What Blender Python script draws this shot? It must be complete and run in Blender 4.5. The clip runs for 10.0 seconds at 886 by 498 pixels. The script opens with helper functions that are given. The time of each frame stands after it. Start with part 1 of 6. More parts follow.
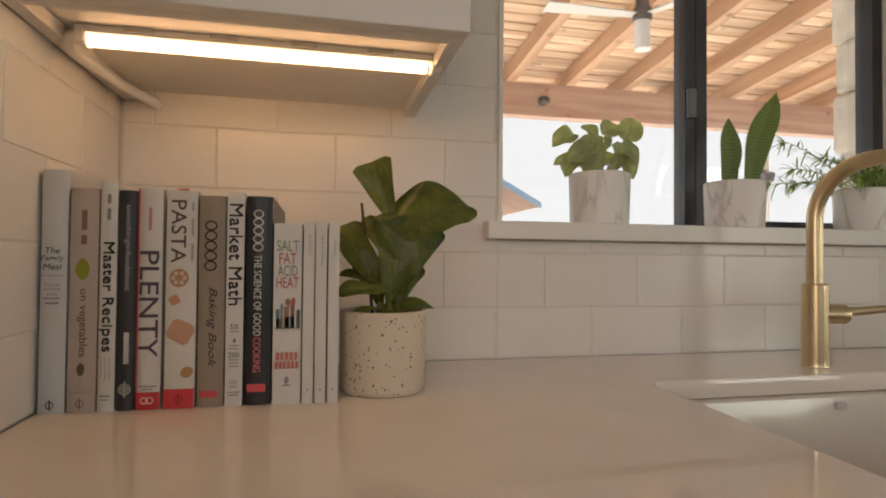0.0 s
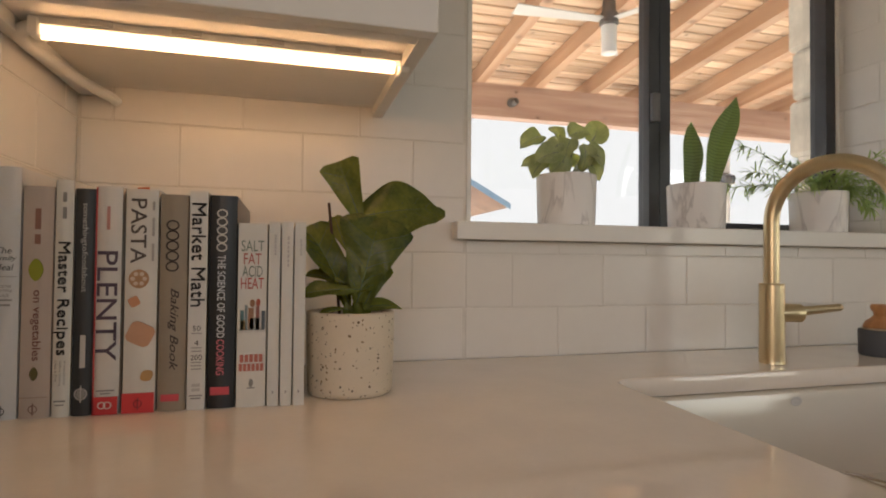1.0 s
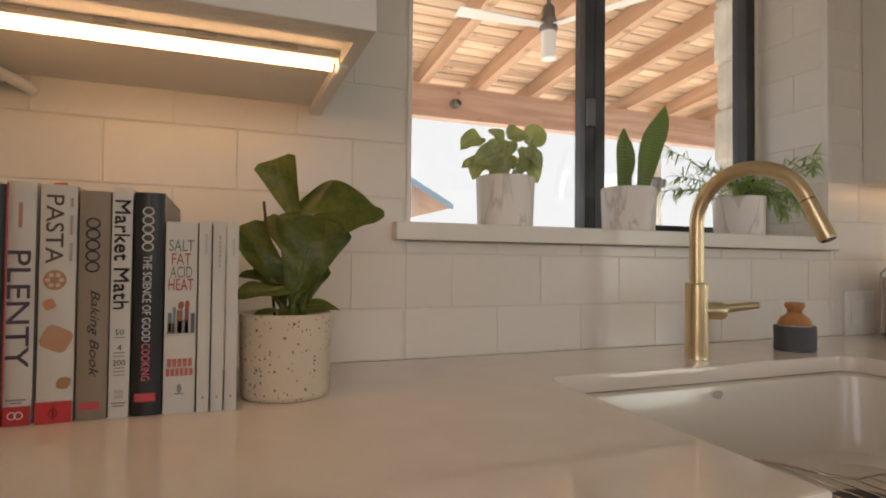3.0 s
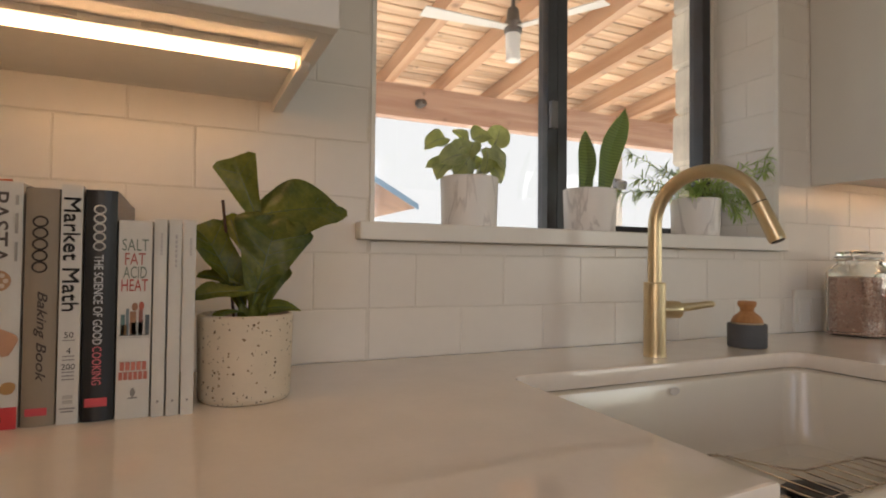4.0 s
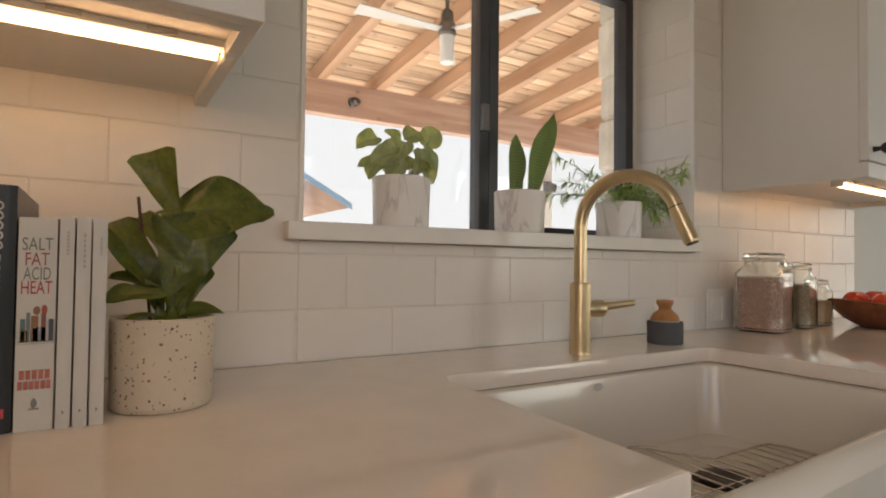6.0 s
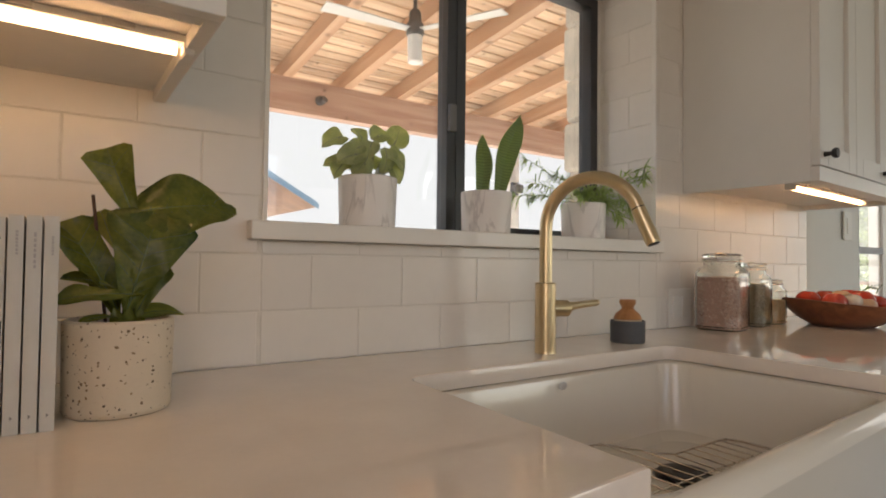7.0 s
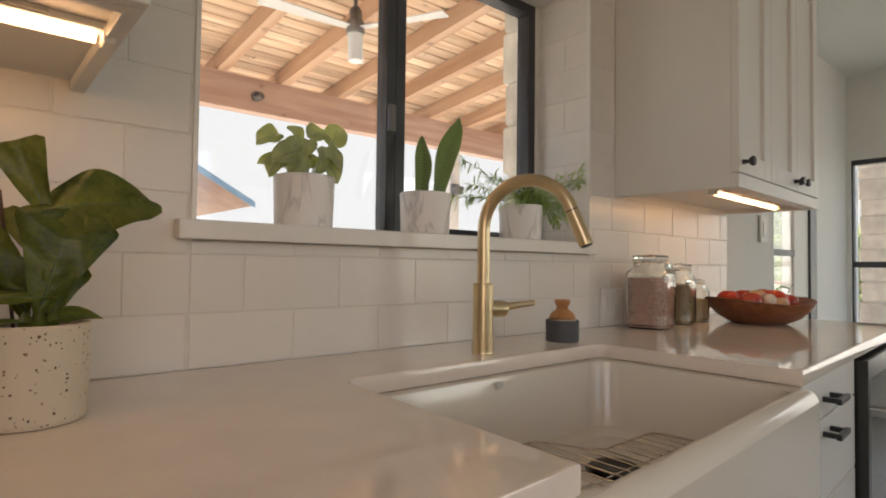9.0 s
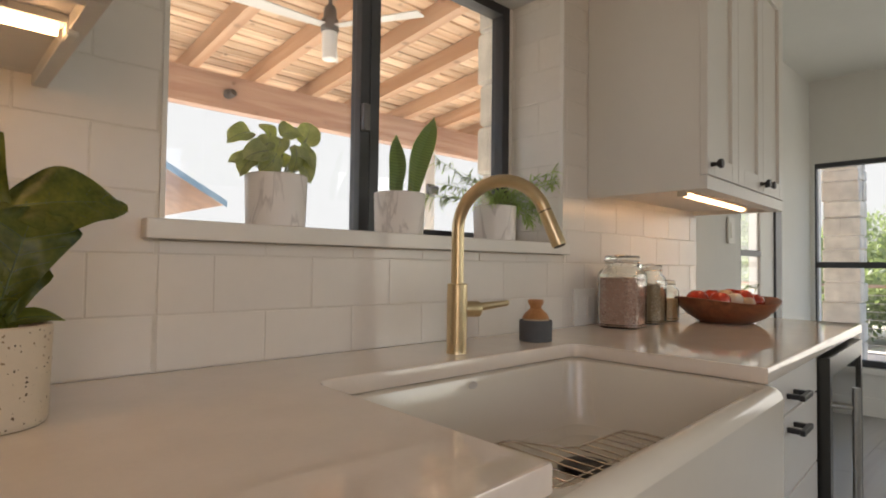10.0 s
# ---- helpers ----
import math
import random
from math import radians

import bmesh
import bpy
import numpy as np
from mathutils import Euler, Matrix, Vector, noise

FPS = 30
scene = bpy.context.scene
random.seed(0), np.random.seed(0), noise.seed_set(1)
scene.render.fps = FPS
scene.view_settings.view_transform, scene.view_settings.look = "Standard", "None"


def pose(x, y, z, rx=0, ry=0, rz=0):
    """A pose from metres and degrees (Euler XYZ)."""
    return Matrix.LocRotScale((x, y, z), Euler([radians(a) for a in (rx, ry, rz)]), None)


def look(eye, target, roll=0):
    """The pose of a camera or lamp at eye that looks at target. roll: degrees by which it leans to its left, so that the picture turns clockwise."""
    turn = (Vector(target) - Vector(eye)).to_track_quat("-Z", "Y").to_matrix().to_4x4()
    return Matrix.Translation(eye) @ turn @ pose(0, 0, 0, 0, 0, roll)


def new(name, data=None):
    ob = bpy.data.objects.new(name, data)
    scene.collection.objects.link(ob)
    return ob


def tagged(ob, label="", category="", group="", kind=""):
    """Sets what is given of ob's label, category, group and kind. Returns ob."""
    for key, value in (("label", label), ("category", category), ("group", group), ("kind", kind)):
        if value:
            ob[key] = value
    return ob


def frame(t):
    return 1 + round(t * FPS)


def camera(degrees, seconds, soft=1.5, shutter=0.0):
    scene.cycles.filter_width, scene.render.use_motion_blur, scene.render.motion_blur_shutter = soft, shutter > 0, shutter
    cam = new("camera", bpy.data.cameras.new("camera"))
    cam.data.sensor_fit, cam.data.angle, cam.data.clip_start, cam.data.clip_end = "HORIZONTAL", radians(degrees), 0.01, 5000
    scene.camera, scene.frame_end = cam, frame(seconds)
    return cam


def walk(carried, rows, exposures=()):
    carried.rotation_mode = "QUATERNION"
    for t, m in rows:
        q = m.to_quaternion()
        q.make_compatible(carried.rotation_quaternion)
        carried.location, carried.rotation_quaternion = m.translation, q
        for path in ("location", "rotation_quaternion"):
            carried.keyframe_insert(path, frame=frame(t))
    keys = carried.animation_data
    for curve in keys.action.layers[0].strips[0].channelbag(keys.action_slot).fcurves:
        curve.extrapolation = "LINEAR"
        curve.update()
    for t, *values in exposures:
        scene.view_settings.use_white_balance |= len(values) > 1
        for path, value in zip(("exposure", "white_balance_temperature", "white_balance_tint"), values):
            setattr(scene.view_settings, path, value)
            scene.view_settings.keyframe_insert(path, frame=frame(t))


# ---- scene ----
import itertools

# ------------------------------------------------------------ camera
cam = camera(76.32, 10.0, soft=1.9)
PATH = [
    (0.0, -0.3079, -0.9735, 1.0848, -12.295, 1.227, 0.517),
    (0.5, -0.3065, -0.9737, 1.0849, -14.083, 1.241, 0.527),
    (1.0, -0.3052, -0.9739, 1.0851, -15.347, 1.282, 0.538),
    (1.5, -0.3038, -0.9742, 1.0852, -16.735, 1.282, 0.548),
    (2.0, -0.3024, -0.9744, 1.0853, -18.051, 1.309, 0.559),
    (3.5, -0.2983, -0.9751, 1.0856, -22.865, 1.363, 0.591),
    (4.0, -0.2970, -0.9753, 1.0857, -24.664, 1.384, 0.601),
    (4.5, -0.2956, -0.9755, 1.0858, -26.545, 1.450, 0.612),
    (5.0, -0.2943, -0.9758, 1.0859, -28.242, 1.438, 0.623),
    (5.5, -0.2929, -0.9760, 1.0860, -29.775, 1.463, 0.633),
    (7.0, -0.2888, -0.9767, 1.0863, -34.588, 1.545, 0.665),
    (7.5, -0.2875, -0.9769, 1.0865, -36.259, 1.589, 0.676),
    (8.0, -0.2861, -0.9771, 1.0866, -37.784, 1.628, 0.686),
    (8.5, -0.2847, -0.9773, 1.0867, -39.115, 1.655, 0.697),
    (9.0, -0.2834, -0.9776, 1.0868, -40.584, 1.684, 0.708),
    (9.5, -0.2820, -0.9778, 1.0869, -41.865, 1.711, 0.718),
    (10.0, -0.2807, -0.9780, 1.0870, -43.103, 1.734, 0.729),
]
walk(cam, [(t, pose(x, y, z, 90 + pitch, 0, yaw) @ pose(0, 0, 0, 0, 0, roll)) for t, x, y, z, yaw, pitch, roll in PATH],
     exposures=[(0.0, 1.35), (10.0, 1.35)])

# ------------------------------------------------------------ sizes (metres)
C = 0.91                      # worktop height
TW, TH = 0.19, 0.099          # tile module
ROW0 = 1.002                  # first joint above the worktop
LEFT = -0.618                 # side wall
WIN_L, WIN_R, WIN_B, WIN_T = 0.013, 1.117, 1.157, 1.925
REVEAL = 0.2
END = 2.06                    # end of the tiled wall
CEIL = 2.62
FAR = 5.0                     # far wall of the next room
BACK = -4.2

# ------------------------------------------------------------ light
world = bpy.data.worlds.new("world")
scene.world = world
world.use_nodes = True
wn = world.node_tree.nodes
sky = wn.new("ShaderNodeTexSky")
sky.sky_type = "NISHITA"
sky.sun_disc = False
SUN_EL, SUN_AZ = radians(40), radians(20)
sky.sun_elevation, sky.sun_rotation = SUN_EL, SUN_AZ
sky.dust_density = 3.0
world.node_tree.links.new(sky.outputs[0], wn["Background"].inputs[0])
wn["Background"].inputs[1].default_value = 0.15

sun = new("sun", bpy.data.lights.new("sun", "SUN"))
sun.data.energy, sun.data.angle, sun.data.color = 5.0, radians(0.6), (1.0, 0.95, 0.86)
sun_dir = Vector((math.sin(SUN_AZ) * math.cos(SUN_EL), math.cos(SUN_AZ) * math.cos(SUN_EL), math.sin(SUN_EL)))
sun.matrix_world = look(sun_dir * 30, (0, 0, 0))


def area(name, eye, target, w, h, watts, color):
    ob = new(name, bpy.data.lights.new(name, "AREA"))
    ob.data.shape, ob.data.size, ob.data.size_y, ob.data.energy, ob.data.color = "RECTANGLE", w, h, watts, color
    ob.matrix_world = look(eye, target)
    return ob


# south and west: warm and pale fill lamps in added, unseen wall openings
area("fill_south", (0.8, BACK + 0.02, 1.55), (0.8, 0, 1.45), 1.56, 1.26, 1.0, (1.0, 0.64, 0.42))
area("fill_west", (LEFT + 0.02, -1.75, 1.5), (1.5, -1.0, 1.2), 1.16, 1.26, 2.8, (1.0, 0.66, 0.44))
area("fill_south", (4.0, BACK + 0.02, 1.55), (3.6, 0, 1.6), 1.36, 1.26, 7.6, (1.0, 0.95, 0.80))
# stands in for the daylight of the next room's far window
area("daylight_east", (FAR - 0.05, -1.0, 1.15), (0, -1.0, 1.1), 1.5, 1.4, 2.8, (1.0, 0.93, 0.80))


# ------------------------------------------------------------ materials
def material(name, color, rough=0.5, metal=0.0, vary=0.0, scale=6.0, bump=0.0, bump_scale=60.0, coat=0.0, rand=0.0,
             color2=None, spec=0.5, sheen=0.0):
    m = bpy.data.materials.new(name)
    m.use_nodes = True
    nt = m.node_tree
    b = nt.nodes["Principled BSDF"]
    b.inputs["Roughness"].default_value = rough
    b.inputs["Metallic"].default_value = metal
    b.inputs["Coat Weight"].default_value = coat
    b.inputs["Coat Roughness"].default_value = 0.08
    b.inputs["Specular IOR Level"].default_value = spec
    tc = nt.nodes.new("ShaderNodeTexCoord")
    col2 = color2 or tuple(c * (1 - vary) for c in color)
    n1 = nt.nodes.new("ShaderNodeTexNoise")
    n1.inputs["Scale"].default_value = scale
    n1.inputs["Detail"].default_value = 6
    n2 = nt.nodes.new("ShaderNodeTexNoise")
    n2.inputs["Scale"].default_value = scale * 9
    n2.inputs["Detail"].default_value = 3
    add = nt.nodes.new("ShaderNodeMath")
    add.operation = "MULTIPLY_ADD"
    add.inputs[1].default_value = 0.35
    ramp = nt.nodes.new("ShaderNodeValToRGB")
    ramp.color_ramp.elements[0].position, ramp.color_ramp.elements[1].position = 0.42, 0.9
    ramp.color_ramp.elements[0].color = (*color, 1)
    ramp.color_ramp.elements[1].color = (*col2, 1)
    for n in (n1, n2):
        nt.links.new(tc.outputs["Object"], n.inputs["Vector"])
    nt.links.new(n2.outputs[0], add.inputs[0])
    nt.links.new(n1.outputs[0], add.inputs[2])
    nt.links.new(add.outputs[0], ramp.inputs[0])
    out = ramp.outputs[0]
    if rand:
        oi = nt.nodes.new("ShaderNodeObjectInfo")
        hsv = nt.nodes.new("ShaderNodeHueSaturation")
        mr = nt.nodes.new("ShaderNodeMapRange")
        mr.inputs[3].default_value, mr.inputs[4].default_value = 1 - rand, 1 + rand
        nt.links.new(oi.outputs["Random"], mr.inputs[0])
        nt.links.new(mr.outputs[0], hsv.inputs["Value"])
        nt.links.new(out, hsv.inputs["Color"])
        out = hsv.outputs[0]
    nt.links.new(out, b.inputs["Base Color"])
    if bump:
        nb = nt.nodes.new("ShaderNodeTexNoise")
        nb.inputs["Scale"].default_value = bump_scale
        nb.inputs["Detail"].default_value = 4
        bp = nt.nodes.new("ShaderNodeBump")
        bp.inputs["Strength"].default_value = bump
        bp.inputs["Distance"].default_value = 0.004
        nt.links.new(tc.outputs["Object"], nb.inputs["Vector"])
        nt.links.new(nb.outputs[0], bp.inputs["Height"])
        nt.links.new(bp.outputs[0], b.inputs["Normal"])
    return m


def glowing(name, color, strength):
    m = bpy.data.materials.new(name)
    m.use_nodes = True
    b = m.node_tree.nodes["Principled BSDF"]
    b.inputs["Base Color"].default_value = (0.02, 0.02, 0.02, 1)
    b.inputs["Specular IOR Level"].default_value = 0.0
    b.inputs["Emission Color"].default_value = (*color, 1)
    b.inputs["Emission Strength"].default_value = strength
    return m


def glass(name, tint=(1, 1, 1), rough=0.0):
    m = bpy.data.materials.new(name)
    m.use_nodes = True
    b = m.node_tree.nodes["Principled BSDF"]
    b.inputs["Base Color"].default_value = (*tint, 1)
    b.inputs["Roughness"].default_value = rough
    b.inputs["Transmission Weight"].default_value = 1.0
    b.inputs["IOR"].default_value = 1.45
    return m


def wood(name, a, b_, axis="x", scale=1.0, rough=0.55, rand=0.0, knots=True):
    m = material(name, a, rough, rand=rand)
    nt = m.node_tree
    b = nt.nodes["Principled BSDF"]
    tc = nt.nodes.new("ShaderNodeTexCoord")
    mp = nt.nodes.new("ShaderNodeMapping")
    s = {"x": (0.06, 1, 1), "y": (1, 0.06, 1), "z": (1, 1, 0.06)}[axis]
    mp.inputs["Scale"].default_value = tuple(v * 18 * scale for v in s)
    oi = nt.nodes.new("ShaderNodeObjectInfo")
    sh = nt.nodes.new("ShaderNodeVectorMath")
    sh.operation = "MULTIPLY_ADD"
    sh.inputs[1].default_value = (37, 53, 71)
    nz = nt.nodes.new("ShaderNodeTexNoise")
    nz.inputs["Scale"].default_value = 1.0
    nz.inputs["Detail"].default_value = 7
    nz.inputs["Distortion"].default_value = 0.6
    rp = nt.nodes.new("ShaderNodeValToRGB")
    rp.color_ramp.elements[0].position, rp.color_ramp.elements[1].position = 0.35, 0.68
    rp.color_ramp.elements[0].color, rp.color_ramp.elements[1].color = (*b_, 1), (*a, 1)
    nt.links.new(tc.outputs["Object"], mp.inputs["Vector"])
    nt.links.new(oi.outputs["Random"], sh.inputs[0])
    nt.links.new(mp.outputs[0], sh.inputs[2])
    nt.links.new(sh.outputs[0], nz.inputs["Vector"])
    nt.links.new(nz.outputs[0], rp.inputs[0])
    out = rp.outputs[0]
    if knots:
        vo = nt.nodes.new("ShaderNodeTexVoronoi")
        vo.inputs["Scale"].default_value = 7.0 * scale
        kr = nt.nodes.new("ShaderNodeValToRGB")
        kr.color_ramp.elements[0].position, kr.color_ramp.elements[1].position = 0.06, 0.15
        kr.color_ramp.elements[0].color, kr.color_ramp.elements[1].color = (0.35, 0.3, 0.28, 1), (1, 1, 1, 1)
        mx = nt.nodes.new("ShaderNodeMixRGB")
        mx.blend_type = "MULTIPLY"
        mx.inputs[0].default_value = 0.8
        nt.links.new(tc.outputs["Object"], vo.inputs["Vector"])
        nt.links.new(vo.outputs["Distance"], kr.inputs[0])
        nt.links.new(out, mx.inputs[1])
        nt.links.new(kr.outputs[0], mx.inputs[2])
        out = mx.outputs[0]
    if rand:
        hsv = next(n for n in nt.nodes if n.bl_idname == "ShaderNodeHueSaturation")
        nt.links.new(out, hsv.inputs["Color"])
    else:
        nt.links.new(out, b.inputs["Base Color"])
    return m


def veined(name, base, vein, scale=9.0, rough=0.35, low=0.47, high=0.53):
    """White marble look: thin smoky veins where a stretched noise crosses its middle."""
    m = material(name, base, rough)
    nt = m.node_tree
    b = nt.nodes["Principled BSDF"]
    tc = nt.nodes.new("ShaderNodeTexCoord")
    mp = nt.nodes.new("ShaderNodeMapping")
    mp.inputs["Rotation"].default_value = (0.3, 0.5, 0.2)
    mp.inputs["Scale"].default_value = (1.2, 1.2, 0.45)
    oi = nt.nodes.new("ShaderNodeObjectInfo")
    sh = nt.nodes.new("ShaderNodeVectorMath")
    sh.operation = "MULTIPLY_ADD"
    sh.inputs[1].default_value = (3, 5, 7)
    nz = nt.nodes.new("ShaderNodeTexNoise")
    nz.inputs["Scale"].default_value = scale
    nz.inputs["Detail"].default_value = 5
    nz.inputs["Distortion"].default_value = 1.4
    rp = nt.nodes.new("ShaderNodeValToRGB")
    e = rp.color_ramp.elements
    e[0].position, e[0].color = low - 0.012, (*base, 1)
    e[1].position, e[1].color = high + 0.03, (*base, 1)
    mid = e.new((low + high) / 2)
    mid.color = (*vein, 1)
    nt.links.new(tc.outputs["Object"], mp.inputs["Vector"])
    nt.links.new(oi.outputs["Random"], sh.inputs[0])
    nt.links.new(mp.outputs[0], sh.inputs[2])
    nt.links.new(sh.outputs[0], nz.inputs["Vector"])
    nt.links.new(nz.outputs[0], rp.inputs[0])
    nt.links.new(rp.outputs[0], b.inputs["Base Color"])
    return m


def leafy(name, a, b_, scale=30, rough=0.35, midrib=0.0):
    m = material(name, a, rough, vary=0.3, scale=scale, bump=0.25, bump_scale=120, color2=b_)
    nt = m.node_tree
    b = nt.nodes["Principled BSDF"]
    src = b.inputs["Base Color"].links[0].from_socket
    if midrib:
        # paler along the midrib, darker towards the rim of the blade
        ramp = next(n for n in nt.nodes if n.bl_idname == "ShaderNodeValToRGB")
        old = ramp.inputs[0].links[0].from_socket
        tc = nt.nodes.new("ShaderNodeTexCoord")
        sep = nt.nodes.new("ShaderNodeSeparateXYZ")
        mag, gain2, total = (nt.nodes.new("ShaderNodeMath") for _ in range(3))
        mag.operation, gain2.operation = "ABSOLUTE", "MULTIPLY_ADD"
        gain2.inputs[1].default_value, gain2.inputs[2].default_value = midrib, -0.13
        nt.links.new(tc.outputs["Object"], sep.inputs[0])
        nt.links.new(sep.outputs[0], mag.inputs[0])
        nt.links.new(mag.outputs[0], gain2.inputs[0])
        nt.links.new(gain2.outputs[0], total.inputs[0])
        nt.links.new(old, total.inputs[1])
        nt.links.new(total.outputs[0], ramp.inputs[0])
    tr = nt.nodes.new("ShaderNodeBsdfTranslucent")
    gain = nt.nodes.new("ShaderNodeMixRGB")
    gain.blend_type = "MULTIPLY"
    gain.inputs[0].default_value = 1.0
    gain.inputs[2].default_value = (2.6, 2.4, 1.4, 1)
    mix = nt.nodes.new("ShaderNodeMixShader")
    mix.inputs[0].default_value = 0.42
    nt.links.new(src, gain.inputs[1])
    nt.links.new(gain.outputs[0], tr.inputs[0])
    nt.links.new(b.outputs[0], mix.inputs[1])
    nt.links.new(tr.outputs[0], mix.inputs[2])
    nt.links.new(mix.outputs[0], nt.nodes["Material Output"].inputs[0])
    return m


def banded(name, a, b_):
    """Sword leaf: dark uneven bands across the blade."""
    m = leafy(name, a, b_, 26, 0.35)
    nt = m.node_tree
    wv = nt.nodes.new("ShaderNodeTexWave")
    wv.bands_direction = "Y"
    wv.inputs["Scale"].default_value = 42
    wv.inputs["Distortion"].default_value = 5
    wv.inputs["Detail"].default_value = 3
    tc = nt.nodes.new("ShaderNodeTexCoord")
    rp = nt.nodes.new("ShaderNodeValToRGB")
    rp.color_ramp.elements[0].color, rp.color_ramp.elements[1].color = (*b_, 1), (*a, 1)
    nt.links.new(tc.outputs["Object"], wv.inputs["Vector"])
    nt.links.new(wv.outputs["Color"], rp.inputs[0])
    gain = next(n for n in nt.nodes if n.bl_idname == "ShaderNodeMixRGB")
    nt.links.new(rp.outputs[0], nt.nodes["Principled BSDF"].inputs["Base Color"])
    nt.links.new(rp.outputs[0], gain.inputs[1])
    return m


M_TILE = material("glazed_white_tile", (0.78, 0.74, 0.68), 0.24, vary=0.05, scale=5, bump=0.06, bump_scale=14, rand=0.025)
M_GROUT = material("grout", (0.75, 0.71, 0.64), 0.9, vary=0.15, scale=30, bump=0.2, bump_scale=300)
M_WALL = material("painted_wall", (0.76, 0.755, 0.72), 0.75, vary=0.05, scale=2, bump=0.08, bump_scale=220)
M_CEIL = material("painted_ceiling", (0.78, 0.78, 0.74), 0.85, vary=0.04, scale=2, bump=0.08, bump_scale=150)
M_QUARTZ = material("white_quartz", (0.83, 0.745, 0.645), 0.04, vary=0.07, scale=14, bump=0.0, coat=0.0)
M_SILL = material("white_sill_stone", (0.80, 0.775, 0.72), 0.25, vary=0.05, scale=8)
M_CERAMIC = material("white_fireclay", (0.74, 0.69, 0.585), 0.10, vary=0.03, scale=4, bump=0.06, bump_scale=11, coat=0.15)
M_CAB = material("painted_cabinet", (0.74, 0.72, 0.675), 0.42, vary=0.04, scale=3, bump=0.04, bump_scale=160)
M_CABIN = material("cabinet_underside", (0.72, 0.70, 0.66), 0.5, vary=0.06, scale=5)
M_BLACK = material("black_metal", (0.018, 0.019, 0.022), 0.38, vary=0.3, scale=20, bump=0.05)
M_FRAME = material("dark_window_frame", (0.05, 0.054, 0.062), 0.42, vary=0.25, scale=10)
M_BRASS = material("brushed_brass", (0.74, 0.60, 0.37), 0.28, 1.0, vary=0.12, scale=24, bump=0.05, bump_scale=400)
M_STEEL = material("stainless_steel", (0.55, 0.55, 0.54), 0.28, 1.0, vary=0.1, scale=30)
M_DARKSTEEL = material("dark_steel", (0.09, 0.09, 0.085), 0.32, 1.0, vary=0.1, scale=30)
M_CHROME = material("wire_steel", (0.68, 0.62, 0.55), 0.22, 1.0, vary=0.1, scale=30)
M_DARKGLASS = material("dark_door_glass", (0.05, 0.052, 0.048), 0.05, vary=0.2, scale=4)
M_LED = glowing("led_diffuser", (1.0, 0.56, 0.265), 4.5)
M_PLASTIC = material("white_plastic", (0.80, 0.78, 0.73), 0.45, vary=0.05, scale=8)
M_GLASS = glass("window_glass")
M_JAR = glass("jar_glass", (0.97, 0.99, 0.97))
M_FLOOR = wood("floor_planks", (0.34, 0.33, 0.31), (0.26, 0.25, 0.235), "x", 0.6, 0.4, rand=0.12, knots=False)
M_BEAM = wood("cedar_beam", (0.58, 0.415, 0.33), (0.42, 0.26, 0.19), "x", 0.9, 0.6)
M_RAFTER = wood("cedar_rafter", (0.63, 0.43, 0.29), (0.46, 0.27, 0.16), "y", 0.5, 0.6, rand=0.08)
M_PLANK = wood("pine_boards", (0.76, 0.60, 0.44), (0.50, 0.33, 0.205), "x", 0.9, 0.6, rand=0.18)
M_STONE = material("pale_limestone", (0.74, 0.69, 0.60), 0.9, vary=0.35, scale=7, bump=0.5, bump_scale=22, rand=0.12)
M_PATIO = material("pale_concrete", (0.70, 0.66, 0.60), 0.9, vary=0.2, scale=1.5, bump=0.2, bump_scale=60)
M_GROUND = material("pale_dry_gravel", (0.58, 0.54, 0.46), 0.95, vary=0.4, scale=0.6, bump=0.4, bump_scale=8)
M_ROOF = material("rust_roof", (0.55, 0.34, 0.24), 0.7, vary=0.4, scale=3, bump=0.3, bump_scale=20)
M_FASCIA = material("blue_grey_fascia", (0.28, 0.37, 0.43), 0.6, vary=0.1, scale=5)
M_SOIL = material("potting_soil", (0.05, 0.035, 0.025), 0.95, vary=0.5, scale=60, bump=0.9, bump_scale=160)
M_STEM = material("brown_stem", (0.10, 0.055, 0.03), 0.7, vary=0.4, scale=60)
M_FIG = leafy("fig_leaf", (0.180, 0.205, 0.042), (0.042, 0.070, 0.018), 22, 0.24, midrib=5.0)
M_RIB = material("leaf_rib", (0.13, 0.18, 0.05), 0.4, vary=0.2, scale=30)
M_STALK = material("pale_stalk", (0.46, 0.50, 0.32), 0.4, vary=0.2, scale=30)
M_PEP = leafy("round_leaf", (0.47, 0.51, 0.36), (0.26, 0.32, 0.19), 34, 0.35)
M_SNAKE = banded("sword_leaf", (0.24, 0.32, 0.15), (0.17, 0.24, 0.11))
M_NEEDLE = leafy("needle_leaf", (0.40, 0.49, 0.26), (0.25, 0.35, 0.15), 30, 0.4)
M_MARBLE = veined("marbled_ceramic", (0.84, 0.81, 0.78), (0.62, 0.59, 0.57), 7.0, 0.35, 0.485, 0.500)
M_TREE = leafy("tree_leaf", (0.17, 0.22, 0.13), (0.10, 0.14, 0.08), 3, 0.5)
M_NICKEL = material("satin_nickel", (0.60, 0.575, 0.53), 0.45, 0.25, vary=0.08, scale=40)
M_BARK = material("tree_bark", (0.16, 0.12, 0.08), 0.9, vary=0.4, scale=8, bump=0.7, bump_scale=20)
M_DARKWOOD = wood("bowl_wood", (0.26, 0.095, 0.04), (0.15, 0.05, 0.022), "x", 2.2, 0.35, knots=False)
M_BEECH = wood("beech_handle", (0.50, 0.24, 0.09), (0.38, 0.17, 0.06), "z", 3, 0.45, knots=False)
